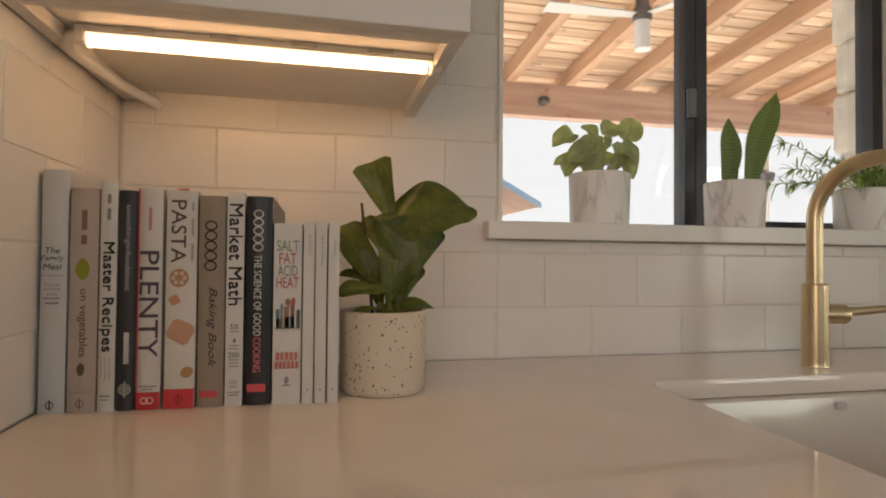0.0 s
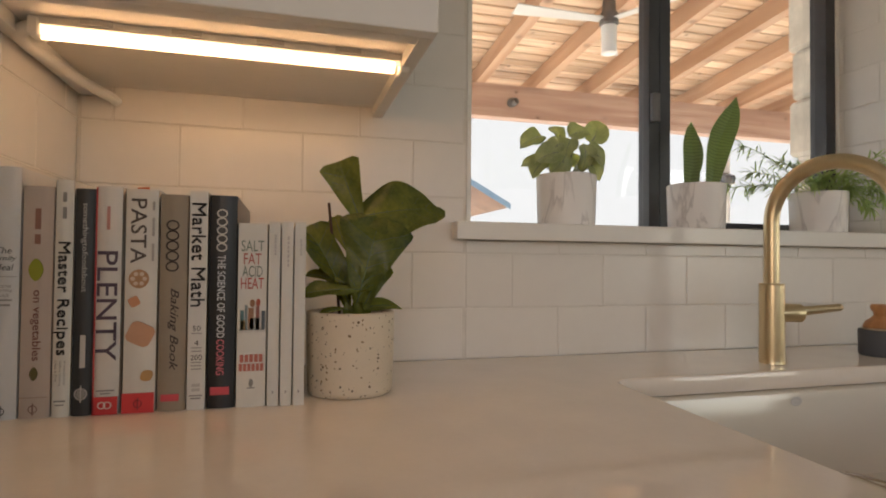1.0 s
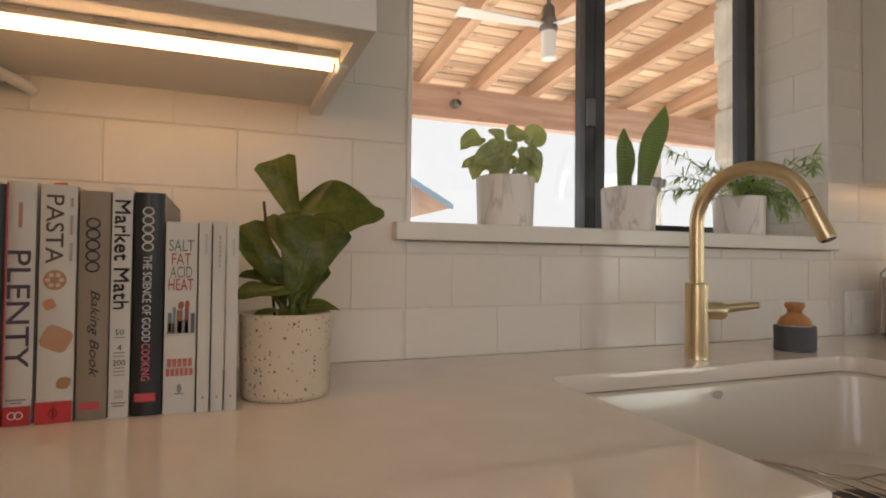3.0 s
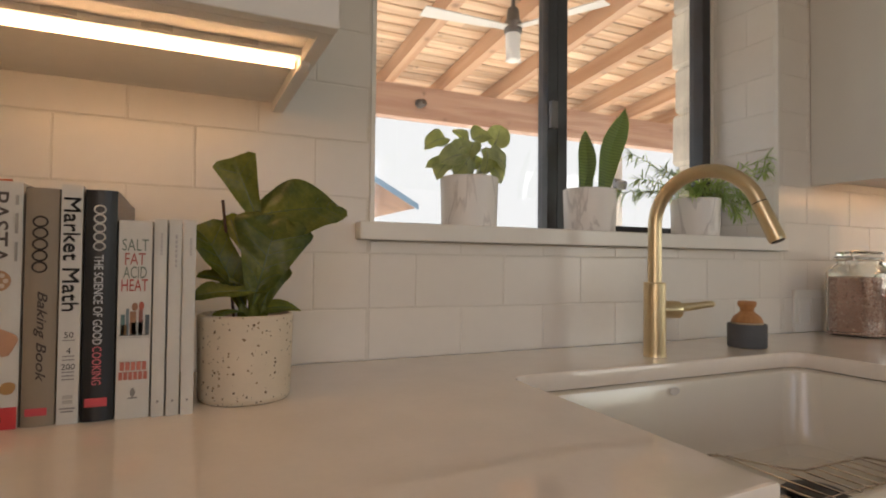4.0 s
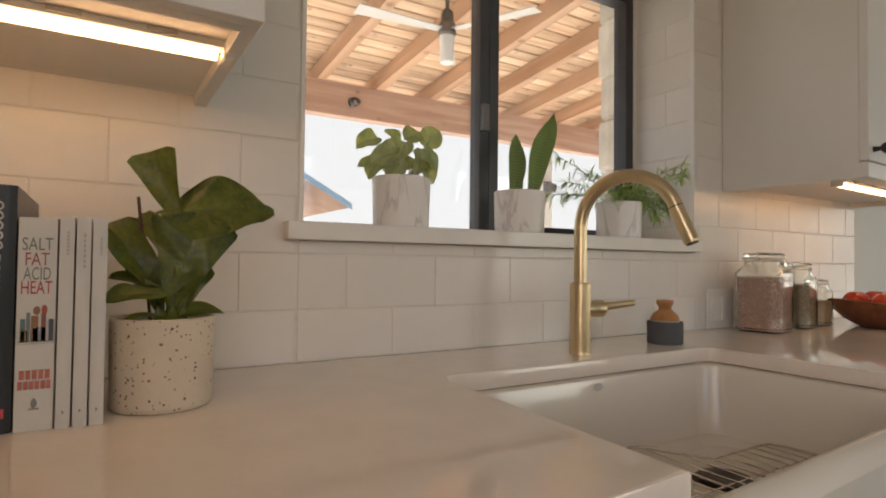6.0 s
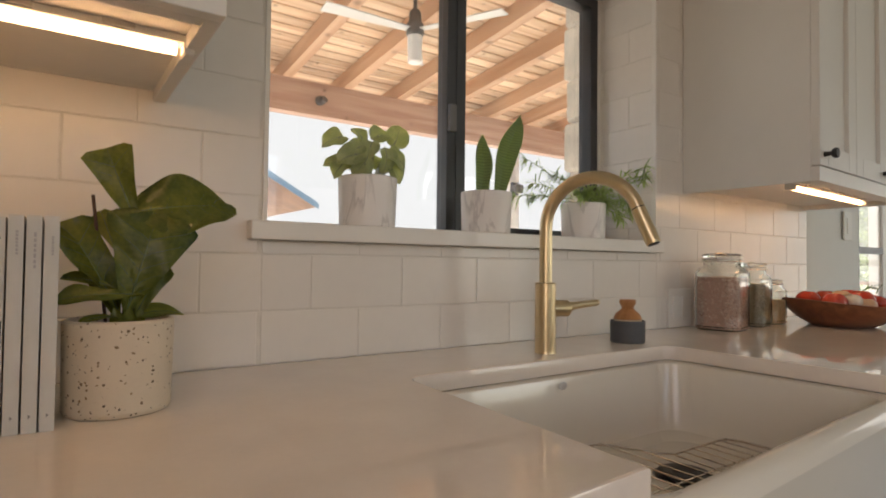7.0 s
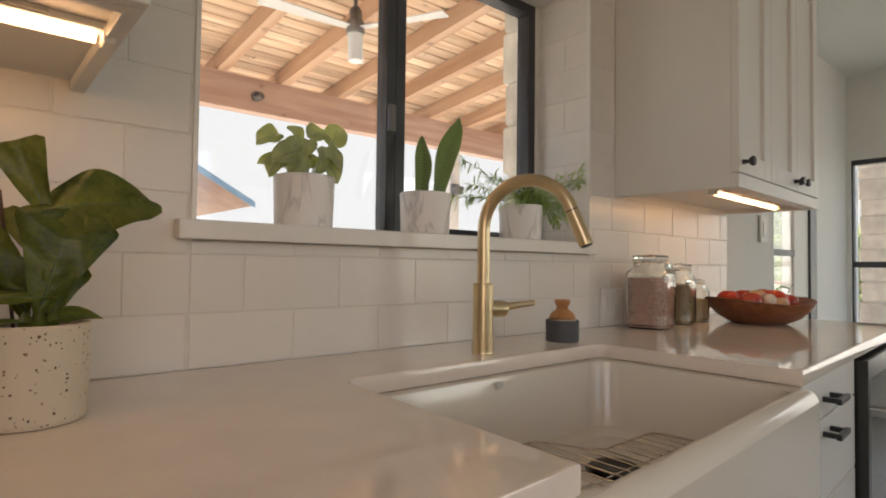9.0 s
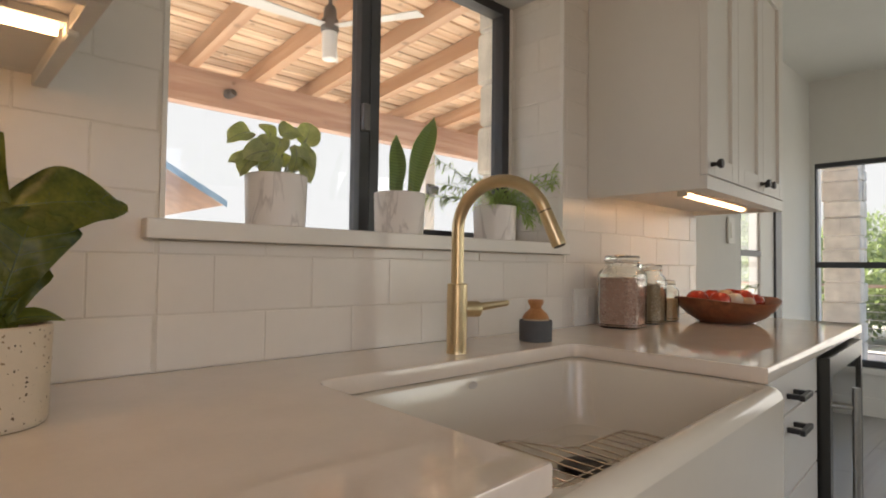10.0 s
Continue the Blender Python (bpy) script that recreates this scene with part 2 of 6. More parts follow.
M_GREYCUP = material("slate_grey_ceramic", (0.085, 0.088, 0.095), 0.6, vary=0.2, scale=20)
M_BRISTLE = material("pale_bristle", (0.62, 0.5, 0.36), 0.9, vary=0.3, scale=90)
M_TOMATO = material("tomato_skin", (0.55, 0.045, 0.018), 0.18, vary=0.45, scale=12, rand=0.2, coat=0.3)
M_ONION = material("onion_skin", (0.68, 0.45, 0.28), 0.35, vary=0.3, scale=14, rand=0.1)
M_GARLIC = material("garlic_skin", (0.74, 0.66, 0.55), 0.5, vary=0.15, scale=30, bump=0.3, bump_scale=60)
M_VINE = material("tomato_vine", (0.10, 0.16, 0.04), 0.6, vary=0.3, scale=30)


def grainy(name, cols, rough=0.6):
    """Loose grain: every kernel takes its own shade."""
    m = material(name, cols[0], rough, vary=0.3, scale=80)
    nt = m.node_tree
    geo = nt.nodes.new("ShaderNodeNewGeometry")
    rp = nt.nodes.new("ShaderNodeValToRGB")
    e = rp.color_ramp.elements
    e[0].color, e[1].color = (*cols[0], 1), (*cols[-1], 1)
    for i, c in enumerate(cols[1:-1]):
        e.new((i + 1) / (len(cols) - 1)).color = (*c, 1)
    nt.links.new(geo.outputs["Random Per Island"], rp.inputs[0])
    nt.links.new(rp.outputs[0], nt.nodes["Principled BSDF"].inputs["Base Color"])
    return m


M_GRAIN = grainy("red_grain", [(0.78, 0.54, 0.43), (0.56, 0.30, 0.22), (0.92, 0.78, 0.68), (0.64, 0.38, 0.29), (0.86, 0.66, 0.55), (0.36, 0.16, 0.11)])
M_SEED = grainy("dark_seed_mix", [(0.36, 0.26, 0.15), (0.58, 0.47, 0.31), (0.16, 0.11, 0.07), (0.76, 0.66, 0.48)])
M_OAT = grainy("pale_grain", [(0.62, 0.45, 0.26), (0.82, 0.64, 0.42), (0.72, 0.54, 0.33)])
M_FANW = material("brushed_white_blade", (0.62, 0.62, 0.60), 0.4, vary=0.05, scale=4)
M_FANM = material("dark_nickel", (0.18, 0.17, 0.165), 0.4, 0.6, vary=0.2, scale=12)
M_FROST = material("frosted_lamp_glass", (0.8, 0.8, 0.78), 0.4, vary=0.02)
M_BASEB = material("painted_baseboard", (0.78, 0.77, 0.73), 0.5, vary=0.04, scale=4)
M_PAGES = material("page_block", (0.66, 0.60, 0.50), 0.85, vary=0.18, scale=120)


# ------------------------------------------------------------ mesh tools
def quad_box(bm, x0, x1, y0, y1, z0, z1):
    vs = [bm.verts.new((x, y, z)) for x in (x0, x1) for y in (y0, y1) for z in (z0, z1)]
    for f in ((0, 1, 3, 2), (4, 6, 7, 5), (0, 4, 5, 1), (2, 3, 7, 6), (0, 2, 6, 4), (1, 5, 7, 3)):
        bm.faces.new([vs[i] for i in f])
    return vs


def box(x0, x1, y0, y1, z0, z1, bevel=0.0, seg=2):
    bm = bmesh.new()
    quad_box(bm, x0, x1, y0, y1, z0, z1)
    if bevel:
        bmesh.ops.bevel(bm, geom=bm.edges[:], offset=bevel, segments=seg, affect="EDGES", profile=0.5)
    return bm


def boxes(specs):
    bm = bmesh.new()
    for s in specs:
        quad_box(bm, *s)
    return bm


def lathe(profile, n=40, cap=True):
    bm = bmesh.new()
    rings = []
    for r, z in profile:
        if r < 1e-6:
            rings.append([bm.verts.new((0, 0, z))])
        else:
            rings.append([bm.verts.new((r * math.cos(2 * math.pi * i / n), r * math.sin(2 * math.pi * i / n), z)) for i in range(n)])
    for a, b in zip(rings, rings[1:]):
        for i in range(n):
            j = (i + 1) % n
            q = [a[i % len(a)], a[j % len(a)], b[j % len(b)], b[i % len(b)]]
            q = list(dict.fromkeys(q))
            if len(q) > 2:
                bm.faces.new(q)
    return bm


def tube(points, radius, n=10, taper=None, caps=True):
    """A round bar along points; radius may be a list."""
    bm = bmesh.new()
    pts = [Vector(p) for p in points]
    rad = radius if isinstance(radius, (list, tuple)) else [radius] * len(pts)
    rings, up = [], None
    for i, p in enumerate(pts):
        d = (pts[min(i + 1, len(pts) - 1)] - pts[max(i - 1, 0)]).normalized()
        if up is None:
            up = d.orthogonal().normalized()
        up = (up - d * up.dot(d)).normalized()
        side = d.cross(up)
        rings.append([bm.verts.new(p + (up * math.cos(2 * math.pi * k / n) + side * math.sin(2 * math.pi * k / n)) * rad[i]) for k in range(n)])
    for a, b in zip(rings, rings[1:]):
        for k in range(n):
            bm.faces.new((a[k], a[(k + 1) % n], b[(k + 1) % n], b[k]))
    if caps:
        bm.faces.new(rings[0][::-1])
        bm.faces.new(rings[-1])
    return bm


def merge(bm, other, m=None):
    """Add other's geometry to bm."""
    if m is not None:
        bmesh.ops.transform(other, matrix=m, verts=other.verts)
    me = bpy.data.meshes.new("tmp")
    other.to_mesh(me)
    other.free()
    bm.from_mesh(me)
    bpy.data.meshes.remove(me)
    return bm


def smooth_mesh(me, angle=35):
    lim = math.cos(radians(angle))
    for p in me.polygons:
        p.use_smooth = True
    bm = bmesh.new()
    bm.from_mesh(me)
    for e in bm.edges:
        if len(e.link_faces) == 2:
            f, g = e.link_faces
            areas = sorted((f.calc_area(), g.calc_area()))
            # wide flat faces stay truly flat beside their narrow rounded edges
            if f.normal.dot(g.normal) < lim or areas[1] > 12 * areas[0]:
                e.smooth = False
    bm.to_mesh(me)
    bm.free()


def mesh_of(name, bm, mat, smooth=True):
    bmesh.ops.recalc_face_normals(bm, faces=bm.faces[:])
    me = bpy.data.meshes.new(name)
    bm.to_mesh(me)
    bm.free()
    me.materials.append(mat)
    if smooth:
        smooth_mesh(me)
    return me


def part(name, bm, mat, parent, label="", at=None, smooth=True):
    me = bm if isinstance(bm, bpy.types.Mesh) else mesh_of(name, bm, mat, smooth)
    ob = new(name, me)
    ob.parent = parent
    if at is not None:
        ob.matrix_basis = at
    if label:
        ob["label"] = label
    return ob


def thing(name, at, label, category, group="", kind="", rz=0.0):
    ob = new(name)
    ob.empty_display_size = 0.05
    ob.matrix_basis = pose(at[0], at[1], at[2], 0, 0, rz)
    return tagged(ob, label, category, group, kind)


def structure(name, bm, mat, label, category, smooth=False):
    return tagged(new(name, mesh_of(name, bm, mat, smooth)), label, category, kind="structure")


def outline_slab(pts, z0, z1, bevel=0.003):
    bm = bmesh.new()
    f = bm.faces.new([bm.verts.new((x, y, z0)) for x, y in pts])
    r = bmesh.ops.extrude_face_region(bm, geom=[f])
    bmesh.ops.translate(bm, vec=(0, 0, z1 - z0), verts=[v for v in r["geom"] if isinstance(v, bmesh.types.BMVert)])
    bmesh.ops.recalc_face_normals(bm, faces=bm.faces[:])
    if bevel:
        es = [e for e in bm.edges if abs(e.verts[0].co.z - e.verts[1].co.z) < 1e-6]
        bmesh.ops.bevel(bm, geom=es, offset=bevel, segments=2, affect="EDGES", profile=0.5)
    return bm


def arc(cx, cy, r, a0, a1, n=6):
    return [(cx + r * math.cos(radians(a0 + (a1 - a0) * i / n)), cy + r * math.sin(radians(a0 + (a1 - a0) * i / n))) for i in range(n + 1)]


def rounded(x0, x1, y0, y1, r, n=6):
    return arc(x1 - r, y1 - r, r, 0, 90, n) + arc(x0 + r, y1 - r, r, 90, 180, n) + arc(x0 + r, y0 + r, r, 180, 270, n) + arc(x1 - r, y0 + r, r, 270, 360, n)


# ------------------------------------------------------------ room shell
# kitchen wall with the window and, further along, a door opening
DOOR_L, DOOR_R, DOOR_T = 2.56, 3.20, 1.81
wy0, wy1 = 0.004, 0.26
wall_n = structure("wall_north", boxes([
    (LEFT - 0.2, WIN_L - 0.006, wy0, wy1, 0, CEIL), (WIN_L - 0.006, WIN_R + 0.006, wy0, wy1, 0, WIN_B - 0.034),
    (WIN_L - 0.006, WIN_R + 0.006, wy0, wy1, WIN_T, CEIL), (WIN_R + 0.006, DOOR_L, wy0, wy1, 0, CEIL),
    (DOOR_L, DOOR_R, wy0, wy1, DOOR_T, CEIL), (4.15, FAR + 0.2, 0.32, 0.5, 0, CEIL)]), M_WALL,
    "white painted kitchen wall with window and door openings", "wall")
bm = box(0.0, 0.99, 0.0, 0.10, 0, CEIL)
bmesh.ops.transform(bm, matrix=pose(3.20, 0.012, 0, 0, 0, 17.2), verts=bm.verts)
structure("wall_return", bm, M_WALL, "white painted wall running on at an angle past the door", "wall")
# its opening behind the camera is added, only to let the west fill in
wall_w = structure("wall_west", boxes([(LEFT - 0.2, LEFT - 0.004, -1.1, wy0, 0, CEIL), (LEFT - 0.2, LEFT - 0.004, BACK, -2.4, 0, CEIL), (LEFT - 0.2, LEFT - 0.004, -2.4, -1.1, 0, 0.85), (LEFT - 0.2, LEFT - 0.004, -2.4, -1.1, 2.15, CEIL)]), M_WALL, "white painted side wall with tiled splashback", "wall")
# unseen closing wall; both openings are added for the south fill lamps
wall_s = structure("wall_south", boxes([
    (LEFT - 0.2, 0.0, BACK - 0.2, BACK, 0, CEIL), (1.6, 3.3, BACK - 0.2, BACK, 0, CEIL), (4.7, FAR + 0.2, BACK - 0.2, BACK, 0, CEIL),
    (3.3, 4.7, BACK - 0.2, BACK, 0, 0.9), (3.3, 4.7, BACK - 0.2, BACK, 2.2, CEIL),
    (0.0, 1.6, BACK - 0.2, BACK, 0, 0.9), (0.0, 1.6, BACK - 0.2, BACK, 2.2, CEIL)]), M_WALL, "plain unseen wall with two openings added for fill light", "wall")
FW0, FW1, FWB, FWT = -1.9, 0.290, 0.36, 1.950
wall_e = structure("wall_east", boxes([
    (FAR, FAR + 0.2, FW1, 0.32, 0, CEIL), (FAR, FAR + 0.2, BACK, FW0, 0, CEIL),
    (FAR, FAR + 0.2, FW0, FW1, 0, FWB), (FAR, FAR + 0.2, FW0, FW1, FWT, CEIL)]), M_WALL, "white painted far wall with a large window", "wall")
structure("ceiling", box(LEFT - 0.2, FAR + 0.2, BACK - 0.2, 0.5, CEIL, CEIL + 0.15), M_CEIL, "plain white painted ceiling", "ceiling")
floor = structure("floor", box(LEFT - 0.2, FAR + 0.2, BACK - 0.2, 0.32, -0.12, -0.012), M_GROUT, "wooden plank floor", "floor")

# ------------------------------------------------------------ worktop and sink
SX0, SX1, SY1 = 0.165, 0.85, -0.222
CF = -0.645
RIGHT_TURN = 3.9            # the run past the sink stands slightly out of square
CE = 2.065


def front_y(x):
    """The front edge of the run, slightly out of square with the tiled wall."""
    return CF + 0.015 + (x - SX1) * math.tan(radians(RIGHT_TURN)) * 0.82


top_pts = [(LEFT, 0.0), (CE, 0.0), (CE, CF + 0.012 + (CE - SX1) * math.tan(radians(RIGHT_TURN))), (SX1, CF + 0.012)] + arc(SX1 - 0.03, SY1 - 0.03, 0.03, 0, 90) + arc(SX0 + 0.03, SY1 - 0.03, 0.03, 90, 180) + [(0.148, front_y(0.148)), (LEFT, front_y(LEFT))]
tagged(new("worktop", mesh_of("worktop", outline_slab(top_pts, C - 0.03, C, 0.0035), M_QUARTZ)), "polished white quartz worktop with sink cutout", "worktop")


SINK_SKEW, SINK_OUT, SINK_IN = 0.062, -0.656, -0.616


def sink():
    root = thing("farmhouse_sink", (0.5, -0.45, 0.64), "white glazed fireclay apron-front sink", "sink")
    ox0, ox1, oy0, oy1 = 0.10 - 0.5, 0.872 - 0.5, SINK_OUT + 0.45, -0.19 + 0.45
    ix0, ix1, iy0, iy1 = 0.16 - 0.5, 0.845 - 0.5, SINK_IN + 0.45, -0.228 + 0.45
    bm = bmesh.new()
    n = 6
    loops = []

    def loop(x0, x1, y0, y1, r, z):
        loops.append([bm.verts.new((x, y, z)) for x, y in rounded(x0, x1, y0, y1, r, n)])
    zt = C - 0.031 - 0.64
    loop(ox0, ox1, oy0, oy1, 0.02, 0.0)
    loop(ox0, ox1, oy0, oy1, 0.02, zt - 0.02)
    loop(ox0 + 0.003, ox1 - 0.003, oy0 + 0.004, oy1 - 0.003, 0.02, zt - 0.009)
    loop(ox0 + 0.010, ox1 - 0.010, oy0 + 0.012, oy1 - 0.010, 0.02, zt - 0.002)
    loop(ox0 + 0.020, ox1 - 0.020, oy0 + 0.022, oy1 - 0.018, 0.02, zt)
    loop(ix0 - 0.012, ix1 + 0.012, iy0 - 0.016, iy1 + 0.010, 0.045, zt)
    loop(ix0 - 0.003, ix1 + 0.003, iy0 - 0.005, iy1 + 0.003, 0.045, zt - 0.005)
    loop(ix0, ix1, iy0, iy1, 0.045, zt - 0.016)
    loop(ix0 + 0.006, ix1 - 0.006, iy0 + 0.006, iy1 - 0.006, 0.05, 0.118)
    loop(ix0 + 0.016, ix1 - 0.016, iy0 + 0.016, iy1 - 0.016, 0.05, 0.097)
    loop(ix0 + 0.045, ix1 - 0.045, iy0 + 0.045, iy1 - 0.045, 0.05, 0.086)
    # the apron follows the run's front edge, the rear stays along the wall
    for v in bm.verts:
        w = max(0.0, min(1.0, (oy1 - v.co.y) / (oy1 - oy0)))
        v.co.y += w * (v.co.x - ox1) * SINK_SKEW
    for a, b in zip(loops, loops[1:]):
        k = len(a)
        for i in range(k):
            bm.faces.new((a[i], a[(i + 1) % k], b[(i + 1) % k], b[i]))
    bm.faces.new(loops[0][::-1])
    bm.faces.new(loops[-1])
    part("basin", bm, M_CERAMIC, root)
    ring = lathe([(0.0, 0.0), (0.011, 0.0), (0.016, 0.001), (0.018, 0.003), (0.015, 0.006), (0.011, 0.003), (0.0, 0.003)], 28)
    part("overflow_ring", ring, M_NICKEL, root, "small oval satin overflow ring", pose(0.0, iy1 - 0.0045, 0.222, 90, 0, 0) @ Matrix.Diagonal((0.66, 0.42, 0.14, 1)))
    part("drain_flange", lathe([(0.0, 0.0), (0.045, 0.0), (0.050, 0.002), (0.052, 0.001)], 32), M_DARKSTEEL, root, "round dark steel drain", pose(0.111, 0.040, 0.0865))
    return root


sink()


def sink_rack():
    root = thing("sink_rack", (0.525, -0.415, 0.7265), "steel wire rack lying in the sink bottom", "sink rack")
    zr, r = 0.019, 0.0017
    x0, x1, y0 = -0.31, 0.305, -0.175

    def back(x):
        """The rear rim steps forward round the drain."""
        return 0.165 if x < 0.06 else 0.165 - 0.115 * min(1.0, (x - 0.06) / 0.055) ** 0.8 if x < 0.16 else 0.05
    rim = [(x0 + 0.03, y0), (x1 - 0.03, y0), (x1 - 0.008, y0 + 0.01), (x1, y0 + 0.04), (x1, back(x1) - 0.03), (x1 - 0.012, back(x1) - 0.004)]
    rim += [(x, back(x)) for x in [x1 - 0.04 - 0.02 * i for i in range(29)]] + [(x0 + 0.01, 0.15), (x0, 0.12), (x0, y0 + 0.03), (x0 + 0.008, y0 + 0.01), (x0 + 0.03, y0)]
    part("rim_wire", tube([(x, y, zr) for x, y in rim], 0.0026, 8), M_CHROME, root)
    cx, cy = 0.086, 0.005
    for i in range(1, 20):
        x = x0 + (x1 - x0) * i / 20
        yb = back(x)
        part("cross_wire", tube([(x, y0, zr), (x, (y0 + yb) / 2, zr - 0.002), (x, yb, zr)], r, 6), M_CHROME, root)
    for y in (-0.11, -0.03):
        part("long_wire", tube([(x0, y, zr - 0.004), (x1, y, zr - 0.004)], r, 6), M_CHROME, root)
    for x, y in ((x0 + 0.03, y0 + 0.02), (x1 - 0.03, y0 + 0.02), (x0 + 0.03, 0.13), (x1 - 0.03, -0.05)):
        part("foot", lathe([(0, 0), (0.007, 0), (0.008, 0.008), (0.005, 0.018), (0, 0.018)], 14), M_BLACK, root, "", pose(x, y, 0))
    part("strainer", lathe([(0, 0.0), (0.036, 0.0), (0.042, 0.003), (0.043, 0.008), (0.036, 0.010), (0.02, 0.007), (0, 0.007)], 28), M_BLACK, root, "black drain strainer", pose(cx, cy, 0.0005))
    return root


sink_rack()


# ------------------------------------------------------------ base units
def pull(parent, x, y, z, w=0.06):
    p = part("handle", box(x - w / 2, x + w / 2, y - 0.034, y - 0.024, z - 0.006, z + 0.006, 0.002), M_BLACK, parent, "black metal bar pull")
    for s in (-1, 1):
        part("handle_post", box(x + s * (w / 2 - 0.012) - 0.005, x + s * (w / 2 - 0.012) + 0.005, y - 0.025, y, z - 0.005, z + 0.005), M_BLACK, p)
    return p


def shaker(parent, name, x0, x1, z0, z1, y, label="", rail=0.055, thick=0.02, deep=0.011):
    """A framed door or drawer front in the plane y, facing -y."""
    bm = bmesh.new()
    for s in ((x0, x0 + rail, y, y + thick, z0, z1), (x1 - rail, x1, y, y + thick, z0, z1),
              (x0 + rail, x1 - rail, y, y + thick, z0, z0 + rail), (x0 + rail, x1 - rail, y, y + thick, z1 - rail, z1)):
        merge(bm, box(*s, bevel=0.0015, seg=1))
    d = part(name, bm, M_CAB, parent, label)
    part("panel", box(x0 + rail - 0.004, x1 - rail + 0.004, y + deep, y + thick - 0.001, z0 + rail - 0.004, z1 - rail + 0.004), M_CAB, d)
    return d


def base_unit(x0, x1, name, label):
    root = thing(name, (0, 0, 0), label, "base cabinet", "base units")
    part("body", boxes([(x0, x1, -0.60, -0.09, 0.1, C - 0.031), (x0, x1, -0.53, -0.09, 0.0, 0.1)]), M_CAB, root)
    return root


TURNED = pose(SX1, CF + 0.012, 0) @ pose(0, 0, 0, 0, 0, RIGHT_TURN) @ pose(-SX1, -CF - 0.012, 0)
u = base_unit(LEFT + 0.045, 0.095, "base_cabinet", "white painted base cabinet below the worktop")
shaker(u, "door", LEFT + 0.049, -0.265, 0.11, C - 0.035, -0.621)
shaker(u, "door", -0.261, 0.091, 0.11, C - 0.035, -0.621)
u.matrix_basis = TURNED
u = thing("sink_base_cabinet", (0, 0, 0), "white painted sink base cabinet below the apron", "base cabinet", "base units")
part("body", boxes([(0.098, 0.888, -0.60, -0.06, 0.1, 0.635), (0.098, 0.888, -0.53, -0.06, 0, 0.1)]), M_CAB, u)
shaker(u, "door", 0.102, 0.514, 0.11, 0.632, -0.621)
shaker(u, "door", 0.518, 0.885, 0.11, 0.632, -0.621)
u.matrix_basis = TURNED
u = base_unit(0.892, 1.372, "drawer_cabinet", "white painted drawer cabinet with black bar pulls")
for za, zb in ((0.79, 0.874), (0.62, 0.786), (0.36, 0.616), (0.11, 0.356)):
    d = part("drawer", box(0.896, 1.368, -0.621, -0.601, za, zb, 0.002), M_CAB, u)
    pull(d, 1.085, -0.621, zb - 0.03 if zb < 0.8 else (za + zb) / 2 - 0.006, 0.085)
u.matrix_basis = TURNED


def beverage_fridge():
    root = thing("beverage_fridge", (1.68, -0.3, 0.0), "dark glass-door undercounter fridge with steel frame", "fridge")
    part("body", box(-0.30, 0.30, -0.30, 0.19, 0.02, 0.872, 0.004), M_BLACK, root)
    bm = boxes([(-0.290, -0.255, -0.345, -0.305, 0.11, 0.868), (0.255, 0.290, -0.345, -0.305, 0.11, 0.868),
                (-0.255, 0.255, -0.345, -0.305, 0.11, 0.16), (-0.255, 0.255, -0.345, -0.305, 0.82, 0.868)])
    d = part("door_frame", bm, M_DARKSTEEL, root, "dark brushed steel door frame")
    part("door_glass", box(-0.257, 0.257, -0.338, -0.312, 0.155, 0.825), M_DARKGLASS, d, "dark tinted glass")
    h = part("handle", tube([(-0.262, -0.395, 0.30), (-0.262, -0.395, 0.80)], 0.009, 14), M_STEEL, d, "round steel bar handle")
    for z in (0.35, 0.75):
        part("handle_post", tube([(-0.262, -0.395, z), (-0.262, -0.34, z)], 0.007, 10), M_STEEL, h)
    part("toe_grille", box(-0.29, 0.29, -0.29, -0.25, 0.0, 0.10), M_BLACK, root)
    return root


fridge = beverage_fridge()
fridge.matrix_basis = TURNED @ fridge.matrix_basis
u = thing("end_panel", (0, 0, 0), "white painted end panel closing the counter run", "end panel")
part("panel", box(1.986, 2.05, -0.60, -0.09, 0.0, C - 0.031, 0.002), M_CAB, u)
u.matrix_basis = TURNED


